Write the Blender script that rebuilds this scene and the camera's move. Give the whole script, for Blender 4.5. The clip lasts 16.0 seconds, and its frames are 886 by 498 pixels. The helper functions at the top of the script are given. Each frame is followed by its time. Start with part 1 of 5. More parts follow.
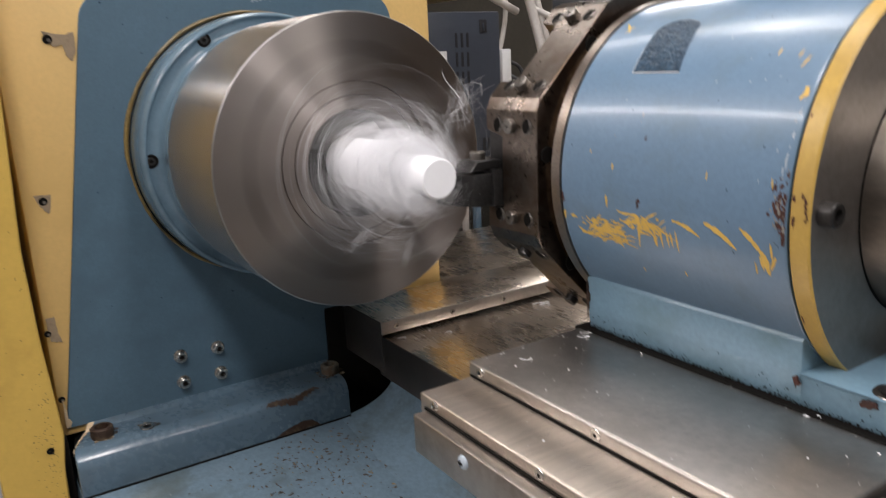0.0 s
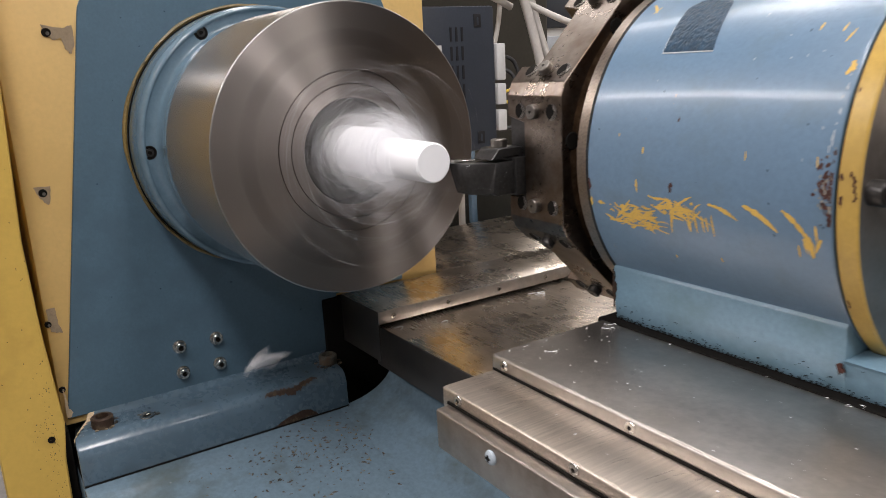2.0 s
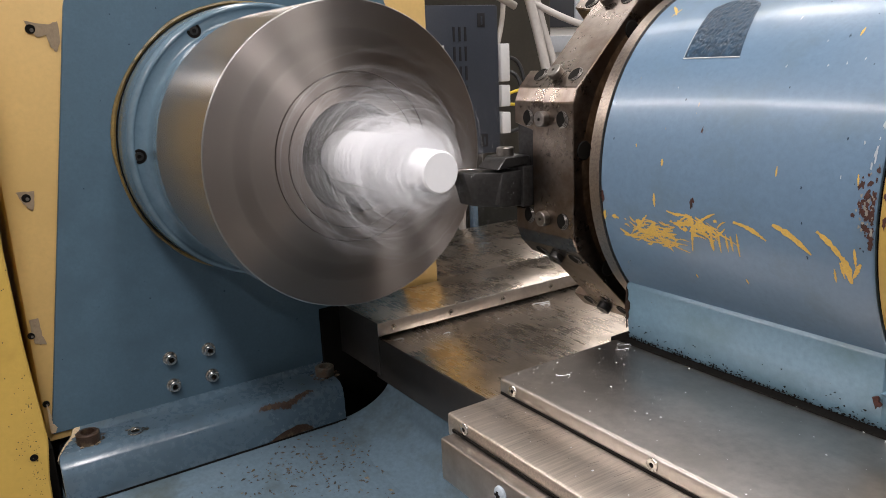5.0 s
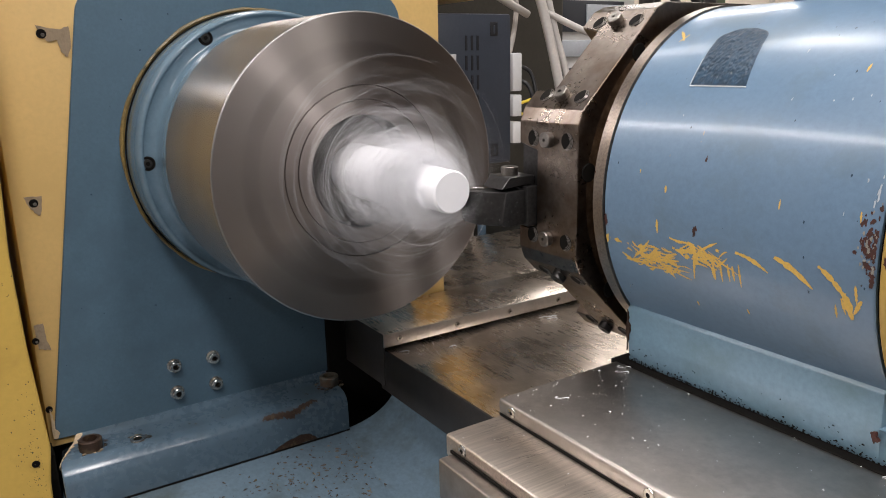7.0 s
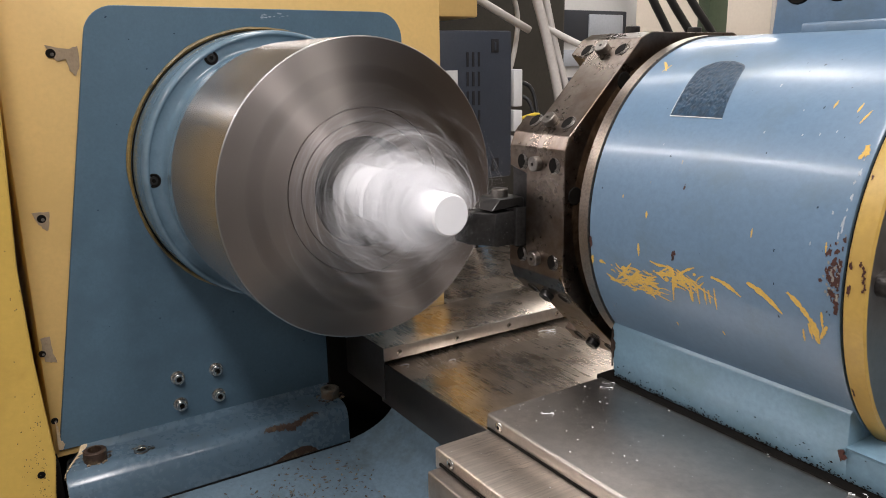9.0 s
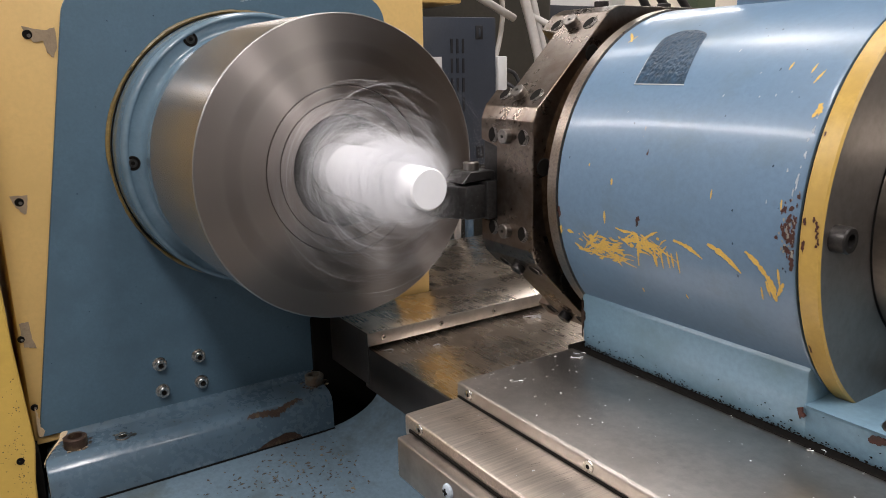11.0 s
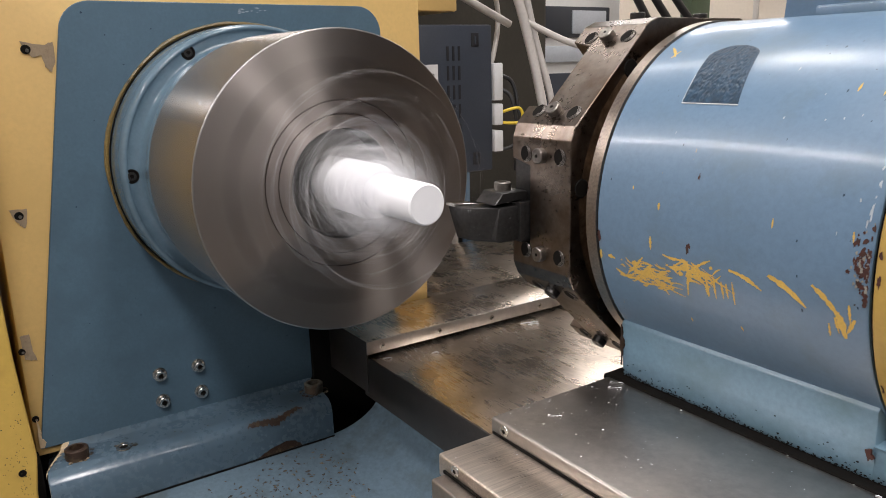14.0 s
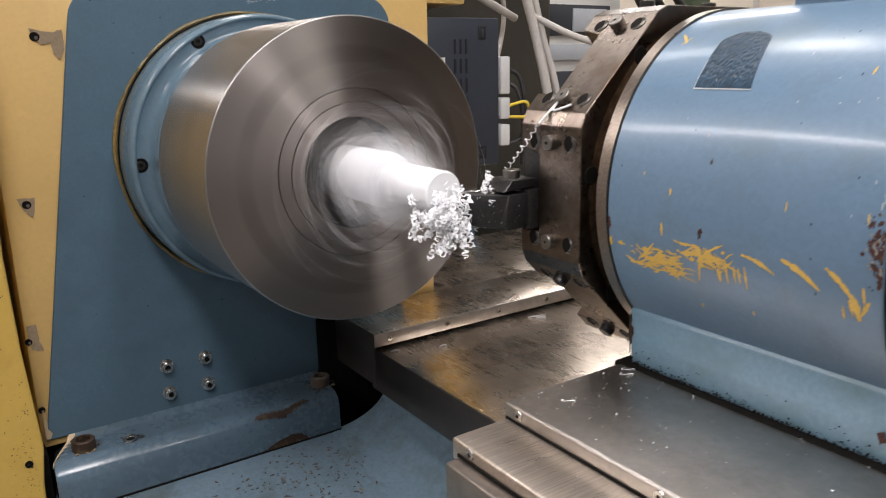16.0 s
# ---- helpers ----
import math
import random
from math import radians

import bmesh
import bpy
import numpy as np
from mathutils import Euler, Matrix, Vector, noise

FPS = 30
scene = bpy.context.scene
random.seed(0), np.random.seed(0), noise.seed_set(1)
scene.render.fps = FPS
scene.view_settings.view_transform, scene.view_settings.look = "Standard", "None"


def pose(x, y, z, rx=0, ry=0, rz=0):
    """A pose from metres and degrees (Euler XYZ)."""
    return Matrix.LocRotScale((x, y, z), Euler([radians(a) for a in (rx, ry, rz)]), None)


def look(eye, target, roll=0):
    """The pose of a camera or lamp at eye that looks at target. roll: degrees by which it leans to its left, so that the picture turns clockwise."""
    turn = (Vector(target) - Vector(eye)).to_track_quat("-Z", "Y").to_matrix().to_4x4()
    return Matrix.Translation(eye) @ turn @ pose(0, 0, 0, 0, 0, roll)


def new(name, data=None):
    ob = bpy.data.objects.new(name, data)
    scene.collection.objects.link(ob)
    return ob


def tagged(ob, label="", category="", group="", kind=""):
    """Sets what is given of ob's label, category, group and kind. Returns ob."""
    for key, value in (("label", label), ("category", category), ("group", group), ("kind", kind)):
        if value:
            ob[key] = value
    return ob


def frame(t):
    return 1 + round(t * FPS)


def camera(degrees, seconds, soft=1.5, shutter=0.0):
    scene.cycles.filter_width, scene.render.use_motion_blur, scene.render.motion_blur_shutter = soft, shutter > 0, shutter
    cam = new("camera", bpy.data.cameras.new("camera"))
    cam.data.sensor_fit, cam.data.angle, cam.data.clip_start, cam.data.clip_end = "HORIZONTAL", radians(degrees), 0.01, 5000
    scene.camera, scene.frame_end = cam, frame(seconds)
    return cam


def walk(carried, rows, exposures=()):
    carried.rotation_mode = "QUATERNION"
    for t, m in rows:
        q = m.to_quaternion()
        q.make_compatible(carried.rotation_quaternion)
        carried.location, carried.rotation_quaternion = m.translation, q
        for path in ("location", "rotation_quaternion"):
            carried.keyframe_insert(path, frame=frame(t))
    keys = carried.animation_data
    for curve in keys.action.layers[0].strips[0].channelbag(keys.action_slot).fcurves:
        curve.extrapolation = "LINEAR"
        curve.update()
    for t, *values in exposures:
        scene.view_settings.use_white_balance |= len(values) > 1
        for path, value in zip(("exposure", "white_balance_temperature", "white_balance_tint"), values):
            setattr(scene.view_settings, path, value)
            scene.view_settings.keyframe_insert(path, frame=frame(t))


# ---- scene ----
# All lengths in metres: x runs along the spindle away from the chuck face, y away from the operator, z up from the spindle axis.
cam = camera(61.0, 16.0, soft=0.75, shutter=1.0)
PATH = [
    (0, (0.5896, -0.2943, 0.0840), (0.0994, 0.0196, -0.0618), -2.54),
    (0.5, (0.5903, -0.2835, 0.0665), (0.1012, 0.0321, -0.0792), -3.07),
    (1, (0.5992, -0.2833, 0.0697), (0.1097, 0.0324, -0.0745), -3.12),
    (1.5, (0.5999, -0.2948, 0.0734), (0.1096, 0.0203, -0.0689), -3.01),
    (2, (0.6015, -0.2998, 0.0717), (0.1118, 0.0158, -0.0719), -2.93),
    (2.5, (0.6002, -0.2959, 0.0614), (0.1122, 0.0206, -0.0859), -2.91),
    (3, (0.5910, -0.2897, 0.0547), (0.1048, 0.0285, -0.0948), -2.97),
    (3.5, (0.5896, -0.2879, 0.0638), (0.1020, 0.0286, -0.0848), -2.99),
    (4, (0.5844, -0.2878, 0.0721), (0.0970, 0.0291, -0.0763), -2.80),
    (4.5, (0.5675, -0.2859, 0.0770), (0.0803, 0.0308, -0.0725), -2.62),
    (4.7, (0.5672, -0.2866, 0.0750), (0.0802, 0.0316, -0.0718), -2.61),
    (6.8, (0.5564, -0.2846, 0.0865), (0.0685, 0.0325, -0.0599), -1.26),
    (7, (0.5565, -0.2837, 0.0887), (0.0673, 0.0315, -0.0575), -1.27),
    (7.5, (0.5595, -0.2837, 0.0930), (0.0696, 0.0309, -0.0520), -1.28),
    (8, (0.5556, -0.2817, 0.0969), (0.0655, 0.0327, -0.0475), -1.21),
    (8.5, (0.5561, -0.2821, 0.0987), (0.0659, 0.0323, -0.0454), -1.11),
    (9, (0.5659, -0.2863, 0.1036), (0.0750, 0.0277, -0.0391), -0.97),
    (9.2, (0.5673, -0.2871, 0.1019), (0.0777, 0.0281, -0.0428), -0.96),
    (11.3, (0.5719, -0.2777, 0.0839), (0.0846, 0.0422, -0.0582), -1.16),
    (11.5, (0.5712, -0.2768, 0.0859), (0.0842, 0.0434, -0.0564), -1.17),
    (12, (0.5769, -0.2761, 0.0864), (0.0899, 0.0442, -0.0557), -1.39),
    (12.5, (0.5776, -0.2780, 0.0896), (0.0902, 0.0418, -0.0524), -1.50),
    (13, (0.5753, -0.2804, 0.0932), (0.0879, 0.0395, -0.0487), -1.58),
    (13.5, (0.5755, -0.2820, 0.0995), (0.0884, 0.0381, -0.0428), -1.56),
    (14, (0.5739, -0.2810, 0.0971), (0.0878, 0.0401, -0.0465), -1.54),
    (14.5, (0.5769, -0.2816, 0.0929), (0.0906, 0.0389, -0.0515), -1.47),
    (15, (0.5784, -0.2836, 0.0946), (0.0929, 0.0381, -0.0495), -1.36),
    (15.5, (0.5772, -0.2854, 0.0952), (0.0923, 0.0376, -0.0480), -1.28),
    (16, (0.5645, -0.2924, 0.0884), (0.0803, 0.0315, -0.0554), -1.21),
]
walk(cam, [(t, look(eye, target, roll)) for t, eye, target, roll in PATH])
scene.view_settings.exposure = 0.0

# slide of the tool carriage along the spindle and across it
SLIDE = [(0, 0.0, -0.0009), (0.5, -0.0037, -0.0002), (1, -0.0039, 0.0009), (1.5, 0.0024, 0.0014), (2, 0.0327, 0.0015),
         (2.5, 0.0438, -0.0008), (3, 0.0407, -0.0004), (3.5, 0.0397, -0.0007), (4, 0.0359, -0.0002), (4.5, 0.0323, -0.0001),
         (7, 0.0201, -0.0003), (7.5, 0.0184, 0.0001), (8, 0.0153, -0.0003), (8.5, 0.0124, -0.0002), (9, 0.0111, -0.0003),
         (11.5, -0.0014, -0.0005), (12, -0.0039, 0.0001), (12.5, -0.0062, 0.0003), (13, -0.0058, 0.001), (13.5, 0.0106, 0.0021),
         (14, 0.0406, 0.0015), (14.5, 0.0428, -0.001), (15, 0.0398, -0.0006), (15.5, 0.0377, -0.0011), (16, 0.0352, -0.0013)]
FLOOR = -1.05
CEIL = 1.95

# ---- light ----
world = bpy.data.worlds.new("world")
scene.world = world
world.use_nodes = True
world.node_tree.nodes["Background"].inputs["Color"].default_value = (0.8, 0.9, 1.0, 1)
world.node_tree.nodes["Background"].inputs["Strength"].default_value = 0.005


def tube_lamp(x, y, length, width, watts, colour):
    lamp = bpy.data.lights.new("ceiling_lamp", "AREA")
    lamp.shape, lamp.size, lamp.size_y = "RECTANGLE", length, width
    lamp.energy, lamp.color = watts, colour
    ob = new("ceiling_lamp", lamp)
    ob.matrix_basis = pose(x, y, CEIL - 0.22)
    return ob


COOL = (1.0, 0.948, 0.957)
for lx, ly, ll, lw, wt in ((-1.15, -2.0, 4.3, 0.10, 98), (1.2, 0.30, 3.0, 0.30, 22), (-1.6, 2.3, 2.8, 0.5, 40), (1.5, -0.7, 1.6, 0.3, 38), (-0.9, 0.3, 2.0, 0.2, 10)):
    tube_lamp(lx, ly, ll, lw, wt, COOL)


# ---- materials ----
def nodes_of(m):
    m.use_nodes = True
    t = m.node_tree
    return t, t.nodes, t.links, t.nodes["Principled BSDF"]


def paint(name, base, rough=0.4, metal=0.0, scale=60.0, vary=0.18, bump=0.1, chip=None, chip_at=0.7, chip_scale=45.0,
          stain=None, stain_at=0.6, stain_scale=9.0, spec=0.5, aniso=0.0, axis="X", streak=None, bump_d=0.0006, coat=0.0, rough_vary=0.12):
    """A surface with grain at two scales; chip: a second colour laid bare in spots, stain: a third in soft patches."""
    m = bpy.data.materials.new(name)
    t, n, l, b = nodes_of(m)
    co = n.new("ShaderNodeTexCoord")
    src = co.outputs["Object"]
    if streak:
        mp = n.new("ShaderNodeMapping")
        mp.inputs["Scale"].default_value = streak
        l.new(src, mp.inputs["Vector"])
        src = mp.outputs["Vector"]

    def noise_at(s, detail, vec=None, rgh=0.6):
        k = n.new("ShaderNodeTexNoise")
        k.inputs["Scale"].default_value, k.inputs["Detail"].default_value, k.inputs["Roughness"].default_value = s, detail, rgh
        l.new(vec or co.outputs["Object"], k.inputs["Vector"])
        return k.outputs["Fac"]

    def ramp(fac, a, c):
        r = n.new("ShaderNodeMapRange")
        r.inputs["From Min"].default_value, r.inputs["From Max"].default_value = a, c
        l.new(fac, r.inputs["Value"])
        return r.outputs["Result"]

    def mix(fac, a, c, kind="MIX"):
        k = n.new("ShaderNodeMix")
        k.data_type, k.blend_type = "RGBA", kind
        for s, val in ((k.inputs["Factor"], fac), (k.inputs["A"], a), (k.inputs["B"], c)):
            if isinstance(val, tuple):
                s.default_value = (*val, 1)
            elif isinstance(val, float):
                s.default_value = val
            else:
                l.new(val, s)
        return k.outputs["Result"]

    fine, wide = noise_at(scale * 4, 6, src), noise_at(scale * 0.5, 5)
    dark, light = tuple(c * (1 - vary) for c in base), tuple(min(1, c * (1 + vary)) for c in base)
    col = mix(ramp(fine, 0.3, 0.7), dark, light)
    col = mix(ramp(wide, 0.3, 0.7), col, mix(0.5, col, dark))
    height = fine
    rgh = ramp(wide, 0.2, 0.8)
    rr = n.new("ShaderNodeMapRange")
    rr.inputs["To Min"].default_value, rr.inputs["To Max"].default_value = max(0.03, rough - rough_vary), min(1, rough + rough_vary)
    l.new(mixv(n, l, rgh, fine), rr.inputs["Value"])
    rough_out = rr.outputs["Result"]
    if stain:
        f = ramp(noise_at(stain_scale * 2.2, 8, None, 0.65), stain_at - 0.06, stain_at + 0.16)
        col = mix(f, col, stain)
    if chip:
        f = ramp(noise_at(chip_scale * 2.2, 5, None, 0.55), chip_at, chip_at + 0.015)
        col = mix(f, col, chip)
        sub = n.new("ShaderNodeMath")
        sub.operation = "MULTIPLY_ADD"
        sub.inputs[1].default_value = -2.0
        l.new(f, sub.inputs[0])
        l.new(height, sub.inputs[2])
        height = sub.outputs[0]
    l.new(col, b.inputs["Base Color"])
    l.new(rough_out, b.inputs["Roughness"])
    b.inputs["Metallic"].default_value = metal
    b.inputs["Specular IOR Level"].default_value = spec
    b.inputs["Coat Weight"].default_value = coat
    b.inputs["Coat Roughness"].default_value = 0.14
    if aniso:
        b.inputs["Anisotropic"].default_value = aniso
        tg = n.new("ShaderNodeTangent")
        tg.direction_type, tg.axis = "RADIAL", axis
        l.new(tg.outputs["Tangent"], b.inputs["Tangent"])
        b.inputs["Anisotropic Rotation"].default_value = 0.25
    if bump:
        bp = n.new("ShaderNodeBump")
        bp.inputs["Strength"].default_value, bp.inputs["Distance"].default_value = bump, bump_d
        l.new(height, bp.inputs["Height"])
        l.new(bp.outputs["Normal"], b.inputs["Normal"])
    return m


def mixv(n, l, a, c):
    k = n.new("ShaderNodeMath")
    k.operation = "MULTIPLY_ADD"
    k.inputs[1].default_value = 0.5
    h = n.new("ShaderNodeMath")
    h.operation = "MULTIPLY"
    h.inputs[1].default_value = 0.5
    l.new(c, h.inputs[0])
    l.new(a, k.inputs[0])
    l.new(h.outputs[0], k.inputs[2])
    return k.outputs[0]


def glow(name, colour, strength):
    m = bpy.data.materials.new(name)
    t, n, l, b = nodes_of(m)
    b.inputs["Emission Color"].default_value, b.inputs["Emission Strength"].default_value = (*colour, 1), strength
    b.inputs["Base Color"].default_value = (*colour, 1)
    return m


BLUE = (0.122, 0.199, 0.290)
YEL = (0.62, 0.40, 0.11)
M_blue = paint("blue_enamel", BLUE, 0.36, scale=70, vary=0.10, bump=0.12, chip=(0.06, 0.09, 0.12), chip_at=0.80, chip_scale=110, stain=(0.104, 0.160, 0.206), stain_at=0.56, stain_scale=10, coat=0.35)
M_flange = paint("flange_enamel", (0.122, 0.188, 0.240), 0.20, scale=70, vary=0.07, bump=0.12, chip=(0.05, 0.055, 0.05), chip_at=0.79, chip_scale=60, stain=(0.090, 0.145, 0.185), stain_at=0.56, stain_scale=14, coat=0.5)
M_plate = paint("blue_plate_paint", (0.080, 0.140, 0.190), 0.40, scale=90, vary=0.10, bump=0.12, chip=(0.02, 0.02, 0.02), chip_at=0.81, chip_scale=80, stain=(0.066, 0.112, 0.152), stain_at=0.58, stain_scale=5)
M_bed = paint("blue_bed_paint", (0.140, 0.202, 0.252), 0.22, scale=50, vary=0.16, bump=0.10, chip=(0.03, 0.025, 0.015), chip_at=0.725, chip_scale=80, stain=(0.085, 0.105, 0.095), stain_at=0.57, stain_scale=6, rough_vary=0.10, coat=0.5)
M_base = paint("blue_base_paint", (0.160, 0.265, 0.345), 0.34, scale=80, vary=0.14, bump=0.10, chip=(0.08, 0.075, 0.045), chip_at=0.745, chip_scale=70, stain=(0.118, 0.198, 0.235), stain_at=0.56, stain_scale=11, coat=0.3)
M_yellow = paint("yellow_panel_paint", (0.63, 0.425, 0.157), 0.5, scale=50, vary=0.06, bump=0.05, chip=(0.20, 0.15, 0.07), chip_at=0.80, chip_scale=40, stain=(0.58, 0.39, 0.14), stain_at=0.6, stain_scale=5)
M_door = paint("yellow_door_paint", (0.60, 0.395, 0.088), 0.36, scale=40, vary=0.06, bump=0.06, chip=(0.07, 0.055, 0.02), chip_at=0.735, chip_scale=75, stain=(0.50, 0.32, 0.07), stain_at=0.58, stain_scale=7)
M_ringy = paint("yellow_ring_paint", (0.47, 0.305, 0.072), 0.36, scale=80, vary=0.12, bump=0.08, chip=(0.10, 0.07, 0.04), chip_at=0.73, chip_scale=45, stain=(0.40, 0.26, 0.07), stain_at=0.55, stain_scale=12)
M_face = paint("turned_steel_face", (0.395, 0.352, 0.325), 0.39, 1.0, scale=160, vary=0.18, bump=0.03, aniso=0.91, axis="X", rough_vary=0.06)
M_side = paint("ground_steel_side", (0.50, 0.49, 0.485), 0.24, 1.0, scale=90, vary=0.30, bump=0.02, aniso=0.92, axis="X", streak=(6, 0.4, 0.4), stain=(0.36, 0.32, 0.29), stain_at=0.55, stain_scale=12, rough_vary=0.06)
M_jaw = paint("jaw_steel", (0.30, 0.29, 0.28), 0.4, 1.0, scale=100, vary=0.15, bump=0.05)
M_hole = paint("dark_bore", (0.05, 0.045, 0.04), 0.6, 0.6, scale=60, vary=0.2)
M_turret = paint("oily_turret_steel", (0.180, 0.148, 0.124), 0.31, 1.0, scale=60, vary=0.26, bump=0.07, chip=(0.09, 0.07, 0.055), chip_at=0.75, chip_scale=60, stain=(0.11, 0.078, 0.055), stain_at=0.52, stain_scale=14, rough_vary=0.18)
M_rust = paint("rusty_turret_side", (0.25, 0.175, 0.115), 0.40, 0.9, scale=70, vary=0.35, bump=0.08, stain=(0.07, 0.045, 0.03), stain_at=0.54, stain_scale=18)
M_rim = paint("worn_rim_steel", (0.30, 0.25, 0.21), 0.36, 1.0, scale=160, vary=0.3, bump=0.1, chip=(0.10, 0.05, 0.03), chip_at=0.68, chip_scale=120)
M_dark = paint("dark_steel_disc", (0.29, 0.265, 0.245), 0.46, 1.0, scale=50, vary=0.16, bump=0.04, aniso=0.4, axis="X", stain=(0.21, 0.19, 0.17), stain_at=0.55)
M_boss = paint("bronze_grey_boss", (0.25, 0.22, 0.19), 0.33, 1.0, scale=50, vary=0.10, bump=0.02, streak=(1.0, 2, 2))
M_cover = paint("brushed_cover_steel", (0.52, 0.485, 0.45), 0.38, 1.0, scale=45, vary=0.16, bump=0.05, stain=(0.41, 0.38, 0.35), stain_at=0.52, stain_scale=7, chip=(0.60, 0.58, 0.55), chip_at=0.79, chip_scale=130, rough_vary=0.07)
M_coverx = paint("brushed_step_steel", (0.60, 0.53, 0.46), 0.40, 1.0, scale=55, vary=0.24, bump=0.08, streak=(4, 0.12, 4), chip=(0.25, 0.20, 0.16), chip_at=0.74, chip_scale=40, rough_vary=0.12)
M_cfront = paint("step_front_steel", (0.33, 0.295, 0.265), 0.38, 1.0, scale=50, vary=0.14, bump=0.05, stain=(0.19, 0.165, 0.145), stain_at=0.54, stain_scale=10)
M_oily = paint("oily_way_cover", (0.72, 0.63, 0.54), 0.28, 1.0, scale=40, vary=0.18, bump=0.03, streak=(0.25, 4, 4), stain=(0.46, 0.39, 0.31), stain_at=0.54, stain_scale=8, rough_vary=0.14)
# near-black steel: shade on the upright cover sides is put into the colour
M_cside = paint("cover_side_shaded", (0.085, 0.075, 0.068), 0.42, 0.6, scale=50, vary=0.2, bump=0.05)
M_tool = paint("black_tool_steel", (0.052, 0.050, 0.049), 0.38, 0.8, scale=90, vary=0.3, bump=0.08, chip=(0.30, 0.29, 0.28), chip_at=0.76, chip_scale=120)
M_bolt = paint("dark_bolt_steel", (0.24, 0.22, 0.20), 0.36, 1.0, scale=150, vary=0.3, bump=0.08)
M_bright = paint("bright_bolt_steel", (0.55, 0.53, 0.50), 0.25, 1.0, scale=150, vary=0.15, bump=0.05)
M_rustb = paint("rusty_bolt", (0.060, 0.034, 0.022), 0.55, 0.4, scale=180, vary=0.5, bump=0.5, stain=(0.16, 0.12, 0.07), stain_at=0.58, stain_scale=60)
# black for the shade in holes, pits and gaps; also wiper strip and grime
M_black = paint("black_shade_and_grime", (0.008, 0.007, 0.006), 0.6, 0.0, scale=90, vary=0.2, spec=0.08)
M_gold = paint("old_sealant", (0.24, 0.165, 0.055), 0.35, scale=120, vary=0.4, bump=0.4, chip=(0.04, 0.032, 0.016), chip_at=0.66, chip_scale=50, stain=(0.10, 0.075, 0.03), stain_at=0.5, stain_scale=9)
M_grime = paint("oily_grime", (0.075, 0.080, 0.030), 0.3, scale=200, vary=0.5, bump=0.4)
M_crumb = paint("metal_crumb", (0.050, 0.042, 0.032), 0.5, 0.3, scale=130, vary=0.6, bump=0.2, stain=(0.24, 0.19, 0.10), stain_at=0.58, stain_scale=40)
M_white = paint("white_plastic", (0.88, 0.88, 0.90), 0.45, scale=60, vary=0.03, bump=0.02)
M_swarf = paint("white_plastic_swarf", (0.90, 0.90, 0.92), 0.5, scale=120, vary=0.03, bump=0.0)
M_scr = paint("bare_primer", (0.62, 0.40, 0.09), 0.6, scale=200, vary=0.15, bump=0.05)
M_red = paint("red_primer_rust", (0.060, 0.016, 0.010), 0.6, scale=200, vary=0.5, bump=0.3, stain=(0.030, 0.016, 0.012), stain_at=0.5, stain_scale=50)
M_grey = paint("grey_filler", (0.26, 0.25, 0.22), 0.7, scale=120, vary=0.25, bump=0.2)
M_pock = paint("rough_dark_paint", (0.014, 0.042, 0.076), 0.38, scale=60, vary=0.5, bump=0.5, bump_d=0.0012, rough_vary=0.16, spec=0.4)
M_tan = paint("torn_tan_paint", (0.30, 0.225, 0.145), 0.7, scale=150, vary=0.12, bump=0.2, stain=(0.22, 0.165, 0.105), stain_at=0.55, stain_scale=60)
M_pale = paint("pale_bolt_rust", (0.13, 0.12, 0.095), 0.6, 0.3, scale=160, vary=0.4, bump=0.4, stain=(0.10, 0.05, 0.025), stain_at=0.52, stain_scale=40)
M_drive = paint("dark_grey_drive", (0.030, 0.037, 0.052), 0.45, scale=90, vary=0.15, bump=0.05)
M_slot = paint("vent_slot", (0.008, 0.008, 0.010), 0.7, scale=90, vary=0.1)
M_label = paint("white_label", (0.62, 0.62, 0.62), 0.6, scale=60, vary=0.06)
M_cable = paint("light_grey_cable", (0.50, 0.47, 0.44), 0.5, scale=60, vary=0.1)
M_bcable = paint("black_cable", (0.015, 0.015, 0.016), 0.5, scale=60, vary=0.1)
M_ycable = paint("yellow_wire", (0.65, 0.48, 0.03), 0.5, scale=60, vary=0.08)
M_olive = paint("dark_olive_column", (0.034, 0.031, 0.024), 0.5, scale=40, vary=0.25, bump=0.05)
M_wall = paint("workshop_wall", (0.66, 0.59, 0.50), 0.8, scale=20, vary=0.05, bump=0.1)
M_wall2 = paint("shop_wall_grey", (0.32, 0.31, 0.30), 0.8, scale=20, vary=0.1, bump=0.1)
M_foot = paint("blue_foot_paint", (0.088, 0.138, 0.184), 0.28, scale=40, vary=0.10, bump=0.08, chip=(0.03, 0.025, 0.018), chip_at=0.77, chip_scale=70, stain=(0.062, 0.095, 0.122), stain_at=0.56, stain_scale=9, rough_vary=0.14, coat=0.5)
M_cream = paint("bare_cream_filler", (0.55, 0.42, 0.27), 0.7, scale=150, vary=0.2, bump=0.2)
M_capscrew = paint("black_cap_screw", (0.055, 0.052, 0.05), 0.38, 0.8, scale=150, vary=0.3, bump=0.08)
M_scuff = paint("pale_scuff", (0.36, 0.41, 0.46), 0.55, scale=150, vary=0.2)
M_ceil = paint("workshop_ceiling", (0.27, 0.27, 0.27), 0.8, scale=20, vary=0.05)
M_floor = paint("workshop_floor", (0.20, 0.19, 0.18), 0.5, scale=14, vary=0.2, bump=0.1)
M_cab = paint("white_cabinet", (0.68, 0.67, 0.65), 0.45, scale=30, vary=0.04)
M_frame = paint("dark_screen_frame", (0.03, 0.035, 0.045), 0.4, scale=60, vary=0.1)
M_screen = paint("pale_panel", (0.45, 0.48, 0.52), 0.35, scale=30, vary=0.08)
